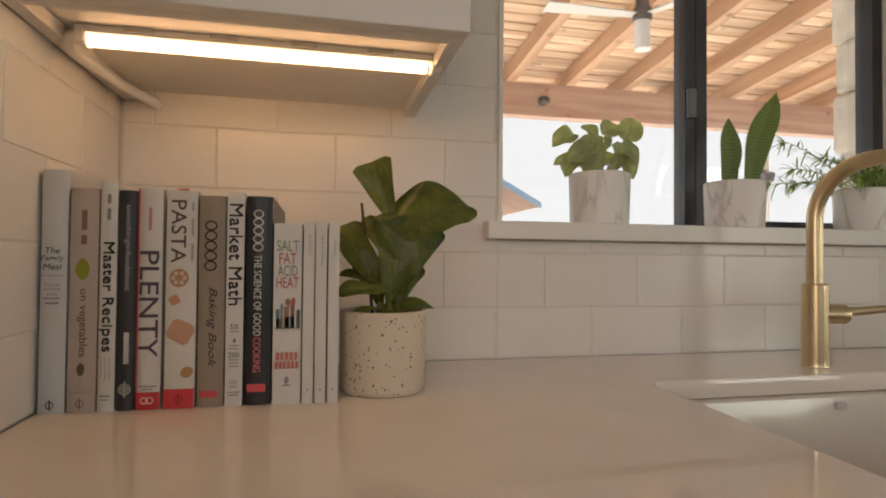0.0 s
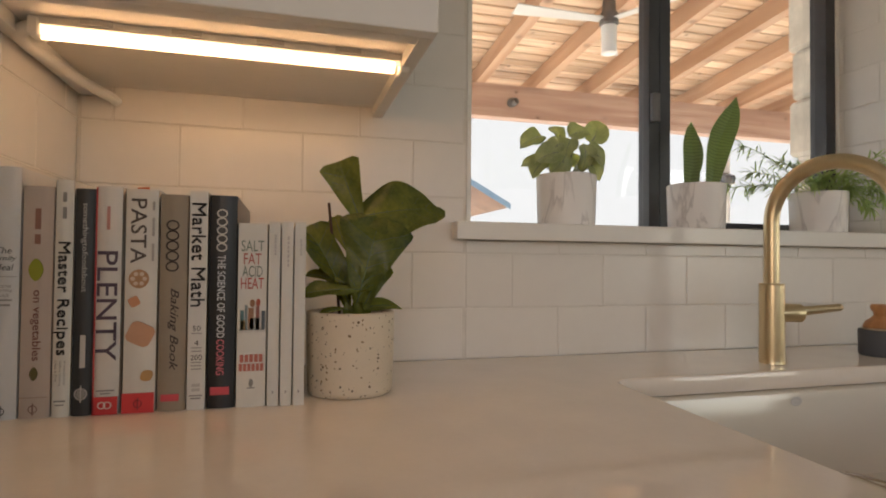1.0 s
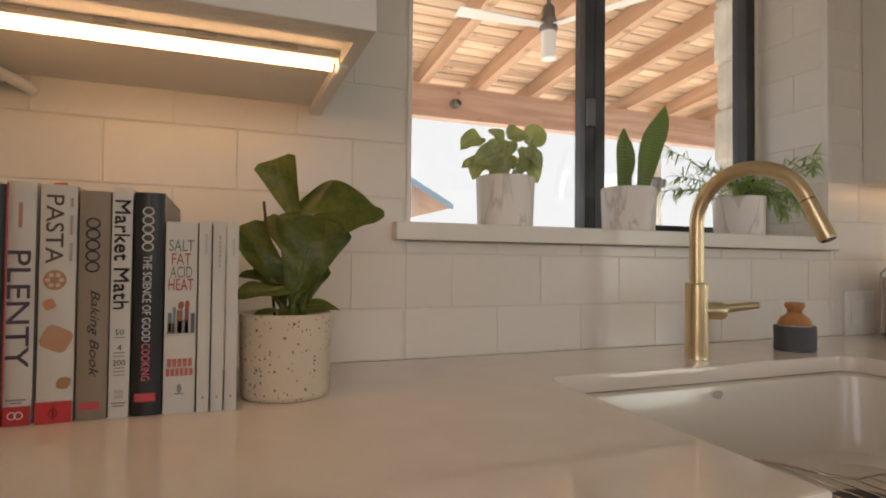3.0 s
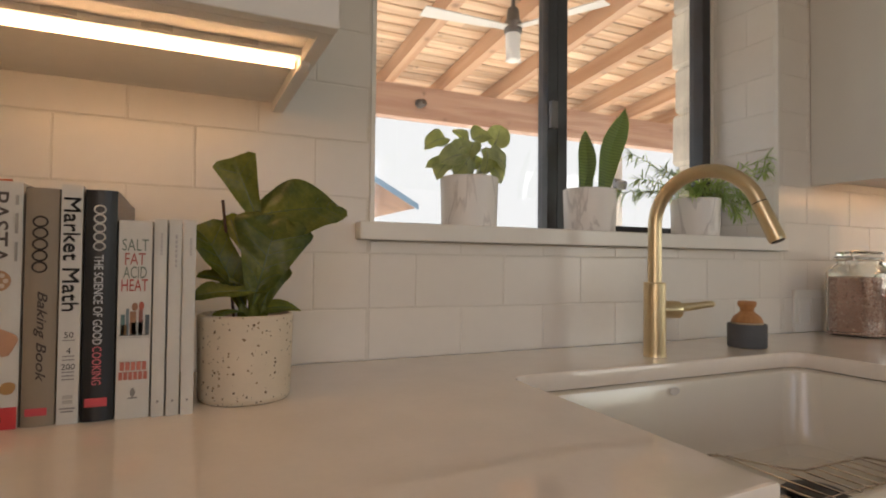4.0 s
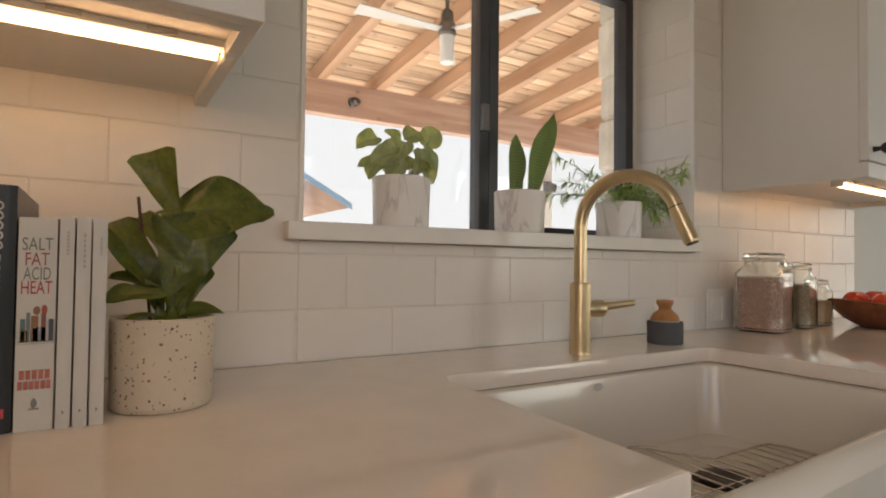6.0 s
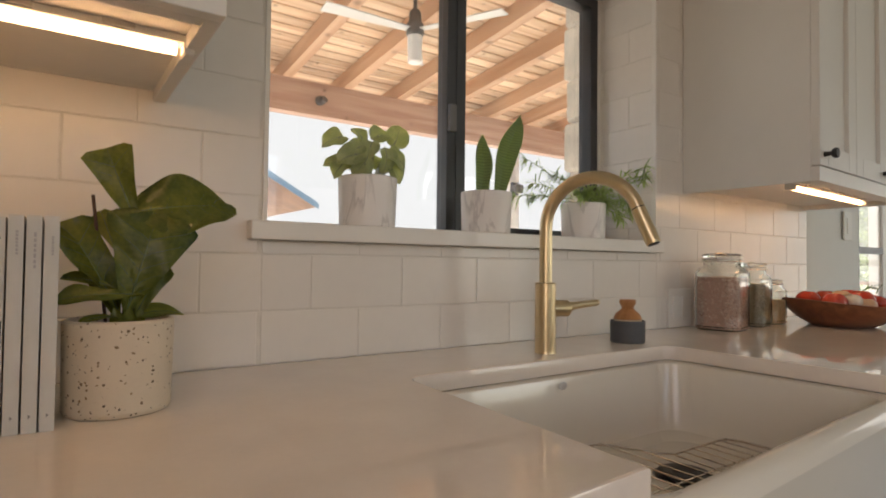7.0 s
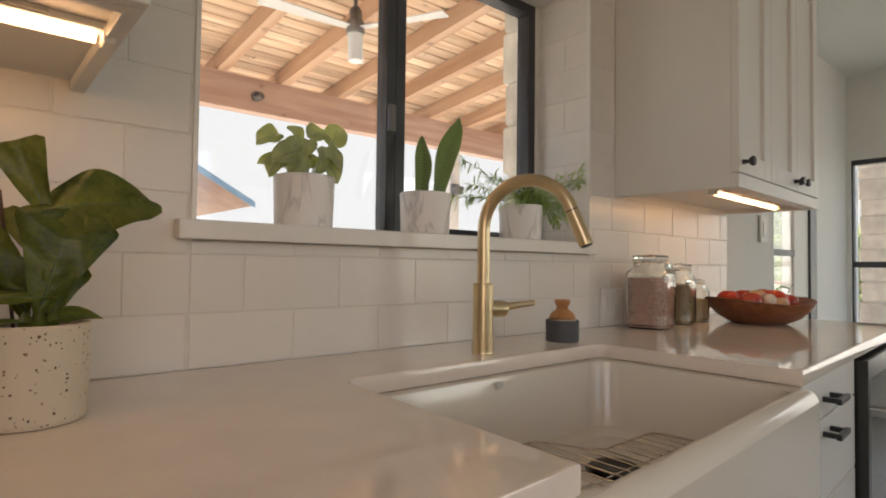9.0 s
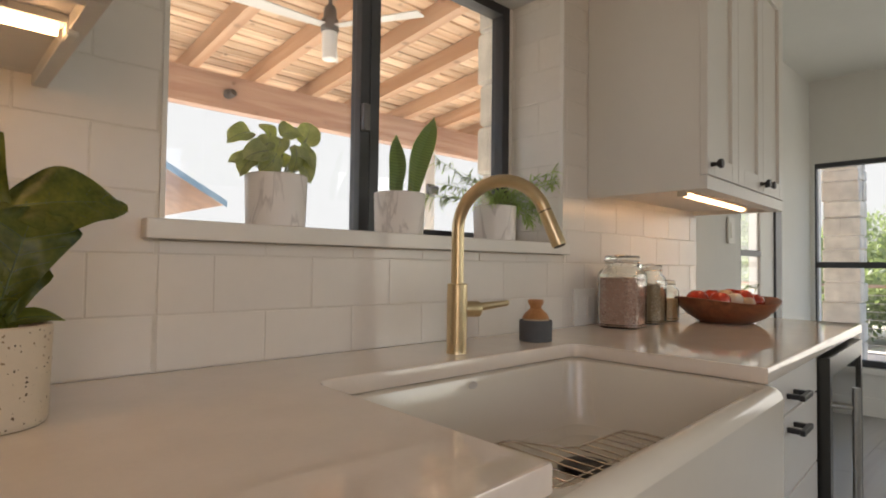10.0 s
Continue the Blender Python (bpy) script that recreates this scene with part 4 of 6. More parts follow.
class Book:
    def __init__(self, x0, x1, top, depth, color, label, y=-0.262, hard=True, rough=0.45, fold=0.0, lean=0.0):
        self.x0, self.x1, self.top = x0, x1, top
        self.w = x1 - x0
        self.h = top - C
        self.root = thing("book", ((x0 + x1) / 2, y, C), label, "book", "row of cookbooks")
        mat = material("book_cover", color, rough, vary=0.06, scale=18, bump=0.05, bump_scale=220)
        w, h, b = self.w / 2, self.h, 0.0028 if hard else 0.0008
        bm = bmesh.new()
        # spine gently rounded, two boards
        n = 8
        bulge = 0.0035 if hard else 0.0006
        prof = []
        for i in range(n + 1):
            s = -1 + 2 * i / n
            prof.append((s * w, -bulge * (1 - s * s) + bulge))
        outer = prof + [(w, depth), (w - b, depth), (w - b, 0.006)] + [(s * 0.98, y2 + 0.004) for s, y2 in prof[-2:0:-1]] + [(-w + b, 0.006), (-w + b, depth), (-w, depth)]
        f = bm.faces.new([bm.verts.new((x, y2, 0)) for x, y2 in outer])
        r = bmesh.ops.extrude_face_region(bm, geom=[f])
        bmesh.ops.translate(bm, vec=(0, 0, h), verts=[v for v in r["geom"] if isinstance(v, bmesh.types.BMVert)])
        part("cover", bm, mat, self.root)
        g = 0.004 if hard else 0.0005
        part("pages", box(-w + b, w - b, 0.008, depth - g, g, h - g), M_PAGES, self.root, "cream page block")

    def put(self, name, me, rgb, x, z, label=""):
        me.materials.clear()
        me.materials.append(ink(rgb))
        return part(name, me, ink(rgb), self.root, label, pose(x, -0.0008, z - C))

    def title(self, body, p0, p1, h, rgb, x=0.0, shear=0.0, label="", bold=0.006):
        a, b = z_of(p0), z_of(p1)
        return self.put("title", text_mesh(body, a - b, h, True, shear, bold), rgb, x, (a + b) / 2, label)

    def line(self, body, py, w, h, rgb, x=0.0, shear=0.0):
        return self.put("title", text_mesh(body, w, h, False, shear), rgb, x, z_of(py))

    def bar(self, p0, p1, w, rgb, x=0.0, name="printed_bar", label=""):
        a, b = z_of(p0), z_of(p1)
        bm = box(-w / 2, w / 2, -0.0002, 0.0012, (b - a) / 2, (a - b) / 2)
        return self.put(name, mesh_of(name, bm, ink(rgb), False), rgb, x, (a + b) / 2, label)

    def dashes(self, p0, p1, w, rgb, x=0.0, n=6, seed=0):
        """Unreadable or private writing as a row of small bars."""
        rng = random.Random(seed)
        cuts = [p0 + (p1 - p0) * (i + rng.uniform(-0.15, 0.15)) / n for i in range(n)] + [p1]
        for a, b in zip(cuts, cuts[1:]):
            self.bar(a, b - min(2.5, (b - a) * 0.3), w, rgb, x)

    def blob(self, px, py, rx, rz, rgb, name="printed_shape", n=20, power=2.0, ang=0.0):
        bm = bmesh.new()
        vs = []
        for i in range(n):
            a = 2 * math.pi * i / n
            cx, cz = math.cos(a), math.sin(a)
            k = (abs(cx) ** power + abs(cz) ** power) ** (-1 / power)
            qx, qz = rx * cx * k, rz * cz * k
            vs.append(bm.verts.new((qx * math.cos(ang) - qz * math.sin(ang), 0, qx * math.sin(ang) + qz * math.cos(ang))))
        f = bm.faces.new(vs)
        r = bmesh.ops.extrude_face_region(bm, geom=[f])
        bmesh.ops.translate(bm, vec=(0, 0.001, 0), verts=[v for v in r["geom"] if isinstance(v, bmesh.types.BMVert)])
        return self.put(name, mesh_of(name, bm, ink(rgb), False), rgb, px, z_of(py))

    def rings(self, p0, p1, w, n, rgb, x=0.0):
        """A wordmark as a row of plain rings."""
        step = (p1 - p0) / n
        for i in range(n):
            rz, rx = step * 0.000648 * 0.44, w / 2
            pts = [(rx * math.cos(a * math.pi / 10), 0, rz * math.sin(a * math.pi / 10)) for a in range(21)]
            bm = tube(pts, 0.0009, 5, caps=False)
            self.put("wordmark_ring", mesh_of("wordmark_ring", bm, ink(rgb)), rgb, x, z_of(p0 + step * (i + 0.5)))

    def mark(self, py, r, rgb):
        """A publisher's mark as a plain ring and stroke."""
        bm = bmesh.new()
        n = 20
        ra = [bm.verts.new((r * math.cos(2 * math.pi * i / n), 0, r * math.sin(2 * math.pi * i / n))) for i in range(n)]
        rb = [bm.verts.new((0.78 * r * math.cos(2 * math.pi * i / n), 0, 0.78 * r * math.sin(2 * math.pi * i / n))) for i in range(n)]
        for i in range(n):
            bm.faces.new((ra[i], ra[(i + 1) % n], rb[(i + 1) % n], rb[i]))
        merge(bm, boxes([(-0.0006, 0.0006, -0.0004, 0.0006, -r * 1.4, r * 1.4)]))
        return self.put("publisher_mark", mesh_of("publisher_mark", bm, ink(rgb), False), rgb, 0, z_of(py))


BLK, GRY, WHT, RED, PNK = (0.02, 0.02, 0.022), (0.25, 0.24, 0.23), (0.75, 0.73, 0.70), (0.55, 0.035, 0.04), (0.62, 0.08, 0.10)

b = Book(-0.614, -0.5875, 1.184, 0.225, (0.56, 0.56, 0.56), "tall pale grey hardcover cookbook with italic title")
for s, py, w in (("The", 446, 0.015), ("Family", 460, 0.024), ("Meal", 474, 0.019)):
    b.line(s, py, w, 0.0068, BLK, 0, 0.25)
b.bar(489.2, 490, 0.024, GRY)
for s, py, w in (("Home", 505, 0.015), ("cooking", 513, 0.018), ("with", 521, 0.011)):
    b.line(s, py, w, 0.004, GRY, 0, 0.25)
b.dashes(527, 531, 0.016, GRY, 0, 1)
b.dashes(535, 540, 0.013, GRY, 0, 1)
b.mark(713, 0.0042, BLK)

b = Book(-0.585, -0.556, 1.164, 0.215, (0.46, 0.385, 0.335), "dusty beige clothbound cookbook with a green leaf", rough=0.75)
b.dashes(370, 412, 0.0052, (0.24, 0.12, 0.09), 0.001, 1)
b.dashes(416, 437, 0.0052, (0.24, 0.12, 0.09), 0.001, 1)
b.blob(0, 478, 0.0072, 0.0125, (0.25, 0.27, 0.015), "printed_leaf", 22, 1.6)
b.title("on vegetables", 512, 631, 0.0105, (0.17, 0.06, 0.045), 0.001)
b.blob(0, 653, 0.004, 0.0075, (0.10, 0.08, 0.02), "printed_leaf", 22, 1.6)
b.bar(692, 692.8, 0.027, (0.3, 0.22, 0.18))
b.mark(712, 0.0045, (0.2, 0.12, 0.1))

b = Book(-0.554, -0.5365, 1.172, 0.215, (0.64, 0.62, 0.57), "white hardcover cookbook with bold black title")
b.dashes(343, 364, 0.0034, GRY, 0.001, 1)
b.dashes(368, 393, 0.0034, GRY, 0.001, 1)
for k in (-1, 1):
    b.title("Master Recipes", 430, 623, 0.0142, BLK, 0.0006 * k, bold=0.0)
for i, s in enumerate(("A Step-by-Step", "Guide to Cooking", "Like a Pro")):
    b.title(s, 632, 674 - 6 * (i == 2), 0.0025, GRY, 0.0042 - 0.0042 * i)
b.dashes(699, 703, 0.011, GRY, 0, 1)
b.dashes(706, 709, 0.008, GRY, 0, 1)

b = Book(-0.535, -0.5145, 1.163, 0.22, (0.022, 0.024, 0.027), "black hardcover book with pale lettering", rough=0.4)
b.title("somethingtofoodabout", 363, 516, 0.0075, (0.38, 0.38, 0.37), 0.0005)
b.dashes(583, 648, 0.0052, (0.5, 0.48, 0.46), 0.001, 1)
b.mark(690, 0.0066, (0.4, 0.38, 0.36))
b.blob(0, 690, 0.0045, 0.0045, (0.25, 0.24, 0.23), "printed_disc")

b = Book(-0.5135, -0.488, 1.167, 0.20, (0.64, 0.61, 0.57), "white padded cookbook with a red spine foot")
b.bar(334, 726, 0.0012, (0.5, 0.05, 0.05), -0.0118, "spine_edge")
b.dashes(362, 410, 0.0032, (0.45, 0.22, 0.2), 0.0, 1)
b.title("PLENTY", 445, 635, 0.0205, (0.075, 0.05, 0.075), 0.0)
b.dashes(685, 688, 0.018, GRY, 0, 1)
b.dashes(690, 693, 0.010, GRY, 0, 1)
b.bar(697, 727.5, 0.0252, RED, 0, "red_foot", "red block at the spine foot")
for dx in (-0.003, 0.003):
    bm = tube([(dx + 0.0036 * math.cos(a * 0.5), 0, 0.0036 * math.sin(a * 0.5)) for a in range(14)], 0.0006, 6)
    b.put("printed_squiggle", mesh_of("printed_squiggle", bm, ink(WHT)), WHT, 0, z_of(711)).location.y = -0.0018

b = Book(-0.484, -0.4505, 1.165, 0.235, (0.66, 0.63, 0.58), "thick white cookbook with pasta pictures and red foot")
b.title("PASTA", 352, 466, 0.0165, (0.09, 0.07, 0.06), -0.0025)
for p0, p1 in ((354, 374), (381, 420), (427, 464)):
    b.dashes(p0, p1, 0.0024, (0.4, 0.38, 0.35), 0.0125, 1)
b.blob(-0.0015, 493, 0.0105, 0.0108, (0.42, 0.24, 0.13), "printed_pasta_wheel")
for k in range(6):
    p = b.blob(-0.0015 + 0.0062 * math.cos(k * 1.047), 493 - 9.5 * math.sin(k * 1.047), 0.0024, 0.0024, (0.62, 0.5, 0.4), "wheel_hole", 10)
    p.location.y = -0.0016
b.blob(-0.006, 533, 0.0055, 0.0055, (0.56, 0.27, 0.15), "printed_pasta", 16, 5, 0.5)
b.blob(0.001, 590, 0.0135, 0.0125, (0.52, 0.29, 0.18), "printed_pasta", 20, 5, -0.45)
b.blob(0.0085, 663, 0.0075, 0.0065, (0.45, 0.26, 0.10), "printed_pasta", 20, 1.6, 0.6)
part("headband", tube([(-0.006, 0.008, 0.2545), (0.006, 0.008, 0.2555)], 0.003, 8), ink((0.5, 0.12, 0.03)), b.root, "coloured cloth headband")
b.bar(693, 727.5, 0.0332, (0.62, 0.045, 0.05), 0, "red_foot", "red block at the spine foot")
b.mark(711, 0.0045, (0.25, 0.02, 0.03)).location.y = -0.0022

b = Book(-0.448, -0.4185, 1.160, 0.225, (0.30, 0.245, 0.185), "taupe hardcover baking book with script title", rough=0.55)
b.rings(388, 480, 0.0125, 5, (0.045, 0.035, 0.03), -0.001)
b.title("Baking Book", 510, 656, 0.0115, (0.05, 0.035, 0.03), 0.001, 0.35)
b.bar(698, 710, 0.019, PNK, -0.001, "pink_label", "small pink label")

b = Book(-0.4165, -0.397, 1.165, 0.21, (0.66, 0.64, 0.60), "white paperback cookbook with bold vertical title", hard=False)
for k in (-1, 1):
    b.title("Market Math", 356, 543, 0.0145, BLK, 0.0005 + 0.0006 * k, bold=0.0)
b.line("50", 582, 0.0085, 0.0062, BLK)
b.line("4", 608, 0.0045, 0.0062, BLK)
b.line("200", 634, 0.0125, 0.0062, BLK)
for p in (590, 616, 622, 642, 648, 654):
    b.dashes(p, p + 2.2, 0.011, GRY, 0, 1)
b.dashes(680, 697, 0.009, (0.5, 0.48, 0.45), 0, 2)
b.dashes(701, 704, 0.014, GRY, 0, 1)
b.dashes(706, 709, 0.011, GRY, 0, 1)

b = Book(-0.395, -0.3645, 1.161, 0.235, (0.014, 0.014, 0.015), "thick black hardcover cookbook with pale and red title", rough=0.3)
b.rings(366, 443, 0.0105, 5, (0.60, 0.58, 0.55), -0.001)
b.title("THE SCIENCE OF GOOD", 450, 600, 0.0088, (0.60, 0.62, 0.64), -0.001)
b.title("COOKING", 603, 667, 0.0088, (0.66, 0.16, 0.19), -0.001)
b.bar(689, 703, 0.021, PNK, -0.001, "pink_label", "small pink label")

b = Book(-0.3625, -0.3295, 1.129, 0.185, (0.66, 0.64, 0.59), "white cookbook with hand-lettered coloured title", hard=False)
TEAL = (0.16, 0.21, 0.17)
for s, py, w, rgb in (("SALT", 432, 0.026, TEAL), ("FAT", 456, 0.020, (0.40, 0.08, 0.06)), ("ACID", 479, 0.023, TEAL), ("HEAT", 501, 0.026, (0.45, 0.05, 0.04))):
    b.line(s, py, w, 0.0132, rgb)
for dx, p0, w, rgb in ((-0.011, 551, 0.004, (0.12, 0.2, 0.2)), (-0.0065, 541, 0.003, (0.2, 0.25, 0.27)), (-0.001, 546, 0.006, (0.3, 0.16, 0.09)), (0.0065, 543, 0.004, (0.25, 0.1, 0.08)), (0.013, 552, 0.004, (0.08, 0.1, 0.12)), (-0.0095, 569, 0.006, (0.5, 0.3, 0.12)), (0.003, 565, 0.011, (0.25, 0.27, 0.26))):
    b.bar(p0, 586, w, rgb, dx, "printed_utensil")
b.blob(0.0005, 538, 0.003, 0.0045, (0.3, 0.15, 0.08), "printed_spoon")
b.blob(0.007, 537, 0.0025, 0.005, (0.42, 0.1, 0.06), "printed_spoon")
b.bar(586, 587.5, 0.029, GRY)
b.bar(590, 590.8, 0.0325, (0.45, 0.43, 0.4))
for k in range(5):
    b.bar(632, 646, 0.0040, (0.5, 0.16, 0.12), -0.0108 + 0.0054 * k)
for k in range(6):
    b.bar(649, 662, 0.0036, (0.5, 0.16, 0.12), -0.0120 + 0.0048 * k)
b.blob(0, 684, 0.003, 0.006, GRY, "printed_figure", 9, 1.2)
b.dashes(692, 695, 0.009, GRY, 0, 1)

for i, (x0, x1) in enumerate(((-0.3275, -0.3145), (-0.3125, -0.2995), (-0.2975, -0.2845))):
    b = Book(x0, x1, 1.1315, 0.17, (0.64, 0.62, 0.57), "slim plain white paperback at the end of the row", y=-0.265 - 0.001 * i, hard=False)
    b.dashes(410 + 4 * i, 450 + 22 * (i == 1), 0.0022, (0.45, 0.43, 0.42), 0.001, 7, 20 + i)
    b.blob(0, 702, 0.0016, 0.0024, GRY, "publisher_mark", 3)


# ------------------------------------------------------------ plants
def leaf_surface(length, width, curl, fold, wave, seed, shape, roll=0.0, sway=0.0):
    """The leaf's surface as a function of u (0 base to 1 tip) and v (-1 to 1 across)."""
    ph = random.Random(seed).uniform(0, 6)

    def at(u, v):
        if shape == "fig":
            wd = width * (0.05 + 0.95 * max(0.0, math.sin(math.pi * min(0.985, 0.03 + 0.945 * u) ** 2.3)) ** 0.66)
        elif shape == "fan":
            wd = width * (0.06 + 0.94 * u ** 1.15) * (1.0 if u < 0.86 else 1 - 0.55 * ((u - 0.86) / 0.14) ** 2)
        elif shape == "cut":
            wd = width * (0.10 + 0.90 * u ** 0.9) * (1.0 if u < 0.95 else 1 - 0.3 * ((u - 0.95) / 0.05) ** 2)
        elif shape == "broad":
            wd = width * (0.05 + 0.95 * min(1.0, math.sin(math.pi * min(1.0, 0.02 + 0.98 * u) ** 0.85)) ** 0.62) * (1 - 0.35 * max(0.0, u - 0.8) / 0.2)
        elif shape == "blade":
            wd = width * (0.36 + 0.64 * math.sin(1.5708 * min(1.0, u / 0.6))) * (1.0 if u < 0.6 else 1 - ((u - 0.6) / 0.402) ** 1.9)
        elif shape == "round":
            wd = width * math.sqrt(max(0.0, 1 - (2 * u - 1.0) ** 2)) * (1.08 - 0.25 * u) + 0.0008
        else:
            wd = width * (0.55 + 0.6 * u - 1.15 * u ** 3.2) + 0.0006
        x = v * wd / 2
        a = curl * u
        y = length * math.sin(a) / curl
        z = -length * (1 - math.cos(a)) / curl
        z += fold * abs(x) + wave * math.sin(9 * u + ph + 2.5 * v) * abs(v) ** 1.5 * width
        if shape in ("fig", "fan", "cut", "broad"):
            # puckered between the side veins, rolled rim
            z += 0.022 * width * math.sin(38 * u - 9 * abs(v)) * (1 - abs(v)) * min(1, 4 * abs(v))
            z -= roll * width * max(0.0, u - 0.72) ** 2 * 3.0 * (1 + 0.8 * math.sin(5 * v + ph))
        if shape == "blade":
            x += sway * length * math.sin(math.pi * 1.6 * u) * u
        return Vector((x, y, z))
    return at


def leaf_mesh(length, width, curl=0.25, fold=0.25, wave=0.0, nu=12, nv=6, seed=0, thick=0.0006, shape="fig", roll=0.0, sway=0.0):
    """A leaf along +y from the origin, face up (+z), as a curved sheet with midrib fold and thickness."""
    at = leaf_surface(length, width, curl, fold, wave, seed, shape, roll, sway)
    bm = bmesh.new()
    rows = [[bm.verts.new(at(i / nu, j / nv)) for j in range(-nv, nv + 1)] for i in range(nu + 1)]
    for a, b_ in zip(rows, rows[1:]):
        for k in range(len(a) - 1):
            bm.faces.new((a[k], a[k + 1], b_[k + 1], b_[k]))
    bmesh.ops.recalc_face_normals(bm, faces=bm.faces[:])
    bmesh.ops.solidify(bm, geom=bm.faces[:], thickness=thick)
    return bm


def aim(base, direction, up=(0, 0, 1), roll=0):
    """Pose at base whose y axis runs along direction and whose z axis leans to up."""
    d = Vector(direction).normalized()
    z = Vector(up)
    z = (z - d * z.dot(d)).normalized()
    x = d.cross(z)
    m = Matrix((x, d, z)).transposed().to_4x4()
    return Matrix.Translation(base) @ m @ pose(0, 0, 0, 0, roll, 0)


def leaf(parent, base, direction, length, width, mat, up=(0, 0, 1), rib=None, **kw):
    m = aim(base, direction, up)
    l = part("leaf", leaf_mesh(length, width, **kw), mat, parent, "", m)
    if rib:
        at = leaf_surface(length, width, kw.get("curl", 0.25), kw.get("fold", 0.25), kw.get("wave", 0.0), kw.get("seed", 0), kw.get("shape", "fig"), kw.get("roll", 0.0))
        up_ = Vector((0, 0, 0.0003))
        r = 0.0010 if width > 0.05 else 0.0006
        part("midrib", tube([at(0.97 * i / 9, 0) + up_ for i in range(10)], [r * (1.3 - 0.1 * i) for i in range(10)], 6), rib, l)
        if width > 0.05 and kw.get("shape", "fig") in ("fig", "fan", "cut", "broad"):
            bm = bmesh.new()
            for i in range(5):
                for sg in (-1, 1):
                    u0 = 0.14 + 0.15 * i
                    merge(bm, tube([at(min(0.97, u0 + 0.17 * t), sg * 0.86 * t) + up_ for t in (0, 0.2, 0.4, 0.6, 0.8, 1.0)], [r * (0.62 - 0.07 * k) for k in range(6)], 5))
            part("venation", bm, rib, l)
    return l


def speckled(name):
    m = material(name, (0.69, 0.59, 0.45), 0.55, vary=0.08, scale=20, bump=0.04, bump_scale=160)
    nt = m.node_tree
    b_ = nt.nodes["Principled BSDF"]
    tc = nt.nodes.new("ShaderNodeTexCoord")
    vo = nt.nodes.new("ShaderNodeTexVoronoi")
    vo.inputs["Scale"].default_value = 185
    nz = nt.nodes.new("ShaderNodeTexNoise")
    nz.inputs["Scale"].default_value = 260
    addv = nt.nodes.new("ShaderNodeVectorMath")
    addv.operation = "MULTIPLY_ADD"
    addv.inputs[1].default_value = (0.004, 0.004, 0.004)
    nt.links.new(tc.outputs["Object"], nz.inputs["Vector"])
    nt.links.new(nz.outputs[1], addv.inputs[0])
    nt.links.new(tc.outputs["Object"], addv.inputs[2])
    nt.links.new(addv.outputs[0], vo.inputs["Vector"])
    # only some cells carry a chip; its size varies from cell to cell
    sep = nt.nodes.new("ShaderNodeSeparateColor")
    nt.links.new(vo.outputs["Color"], sep.inputs[0])
    size = nt.nodes.new("ShaderNodeMapRange")
    size.inputs[1].default_value, size.inputs[2].default_value = 0.45, 1.0
    size.inputs[3].default_value, size.inputs[4].default_value = 0.05, 0.33
    nt.links.new(sep.outputs[0], size.inputs[0])
    cmp_ = nt.nodes.new("ShaderNodeMath")
    cmp_.operation = "LESS_THAN"
    nt.links.new(vo.outputs["Distance"], cmp_.inputs[0])
    nt.links.new(size.outputs[0], cmp_.inputs[1])
    chip = nt.nodes.new("ShaderNodeValToRGB")
    chip.color_ramp.elements[0].color, chip.color_ramp.elements[1].color = (0.05, 0.035, 0.025, 1), (0.30, 0.20, 0.10, 1)
    nt.links.new(sep.outputs[1], chip.inputs[0])
    mx = nt.nodes.new("ShaderNodeMixRGB")
    nt.links.new(cmp_.outputs[0], mx.inputs[0])
    ramp = next(n for n in nt.nodes if n.bl_idname == "ShaderNodeValToRGB" and n != chip)
    nt.links.new(ramp.outputs[0], mx.inputs[1])
    nt.links.new(chip.outputs[0], mx.inputs[2])
    nt.links.new(mx.outputs[0], b_.inputs["Base Color"])
    return m


M_TERRAZZO = speckled("speckled_terrazzo")


def pot(name, at, r0, r1, h, wall, mat, label, foot=0.004):
    root = thing(name, at, label, "plant pot")
    prof = [(0, 0.0), (r0 - foot, 0.0), (r0 - foot * 0.4, 0.0015), (r0, 0.006), (r1, h - 0.003), (r1 - 0.001, h - 0.0008), (r1 - 0.003, h),
            (r1 - wall + 0.001, h), (r1 - wall, h - 0.002), (r1 - wall, h * 0.5), (0, h * 0.5)]
    part("shell", lathe(prof, 64), mat, root)
    bm = lathe([(0, h - 0.012), (r1 * 0.4, h - 0.011), (r1 - wall - 0.0005, h - 0.015)], 40)
    for v in bm.verts:
        v.co.z += 0.003 * noise.noise(v.co * 90)
    part("soil", bm, M_SOIL, root, "dark potting soil")
    return root


FX, FY = -0.222, -0.202
pot("terrazzo_pot", (FX, FY, C), 0.0568, 0.0588, 0.108, 0.006, M_TERRAZZO, "cream terrazzo plant pot with dark chips")


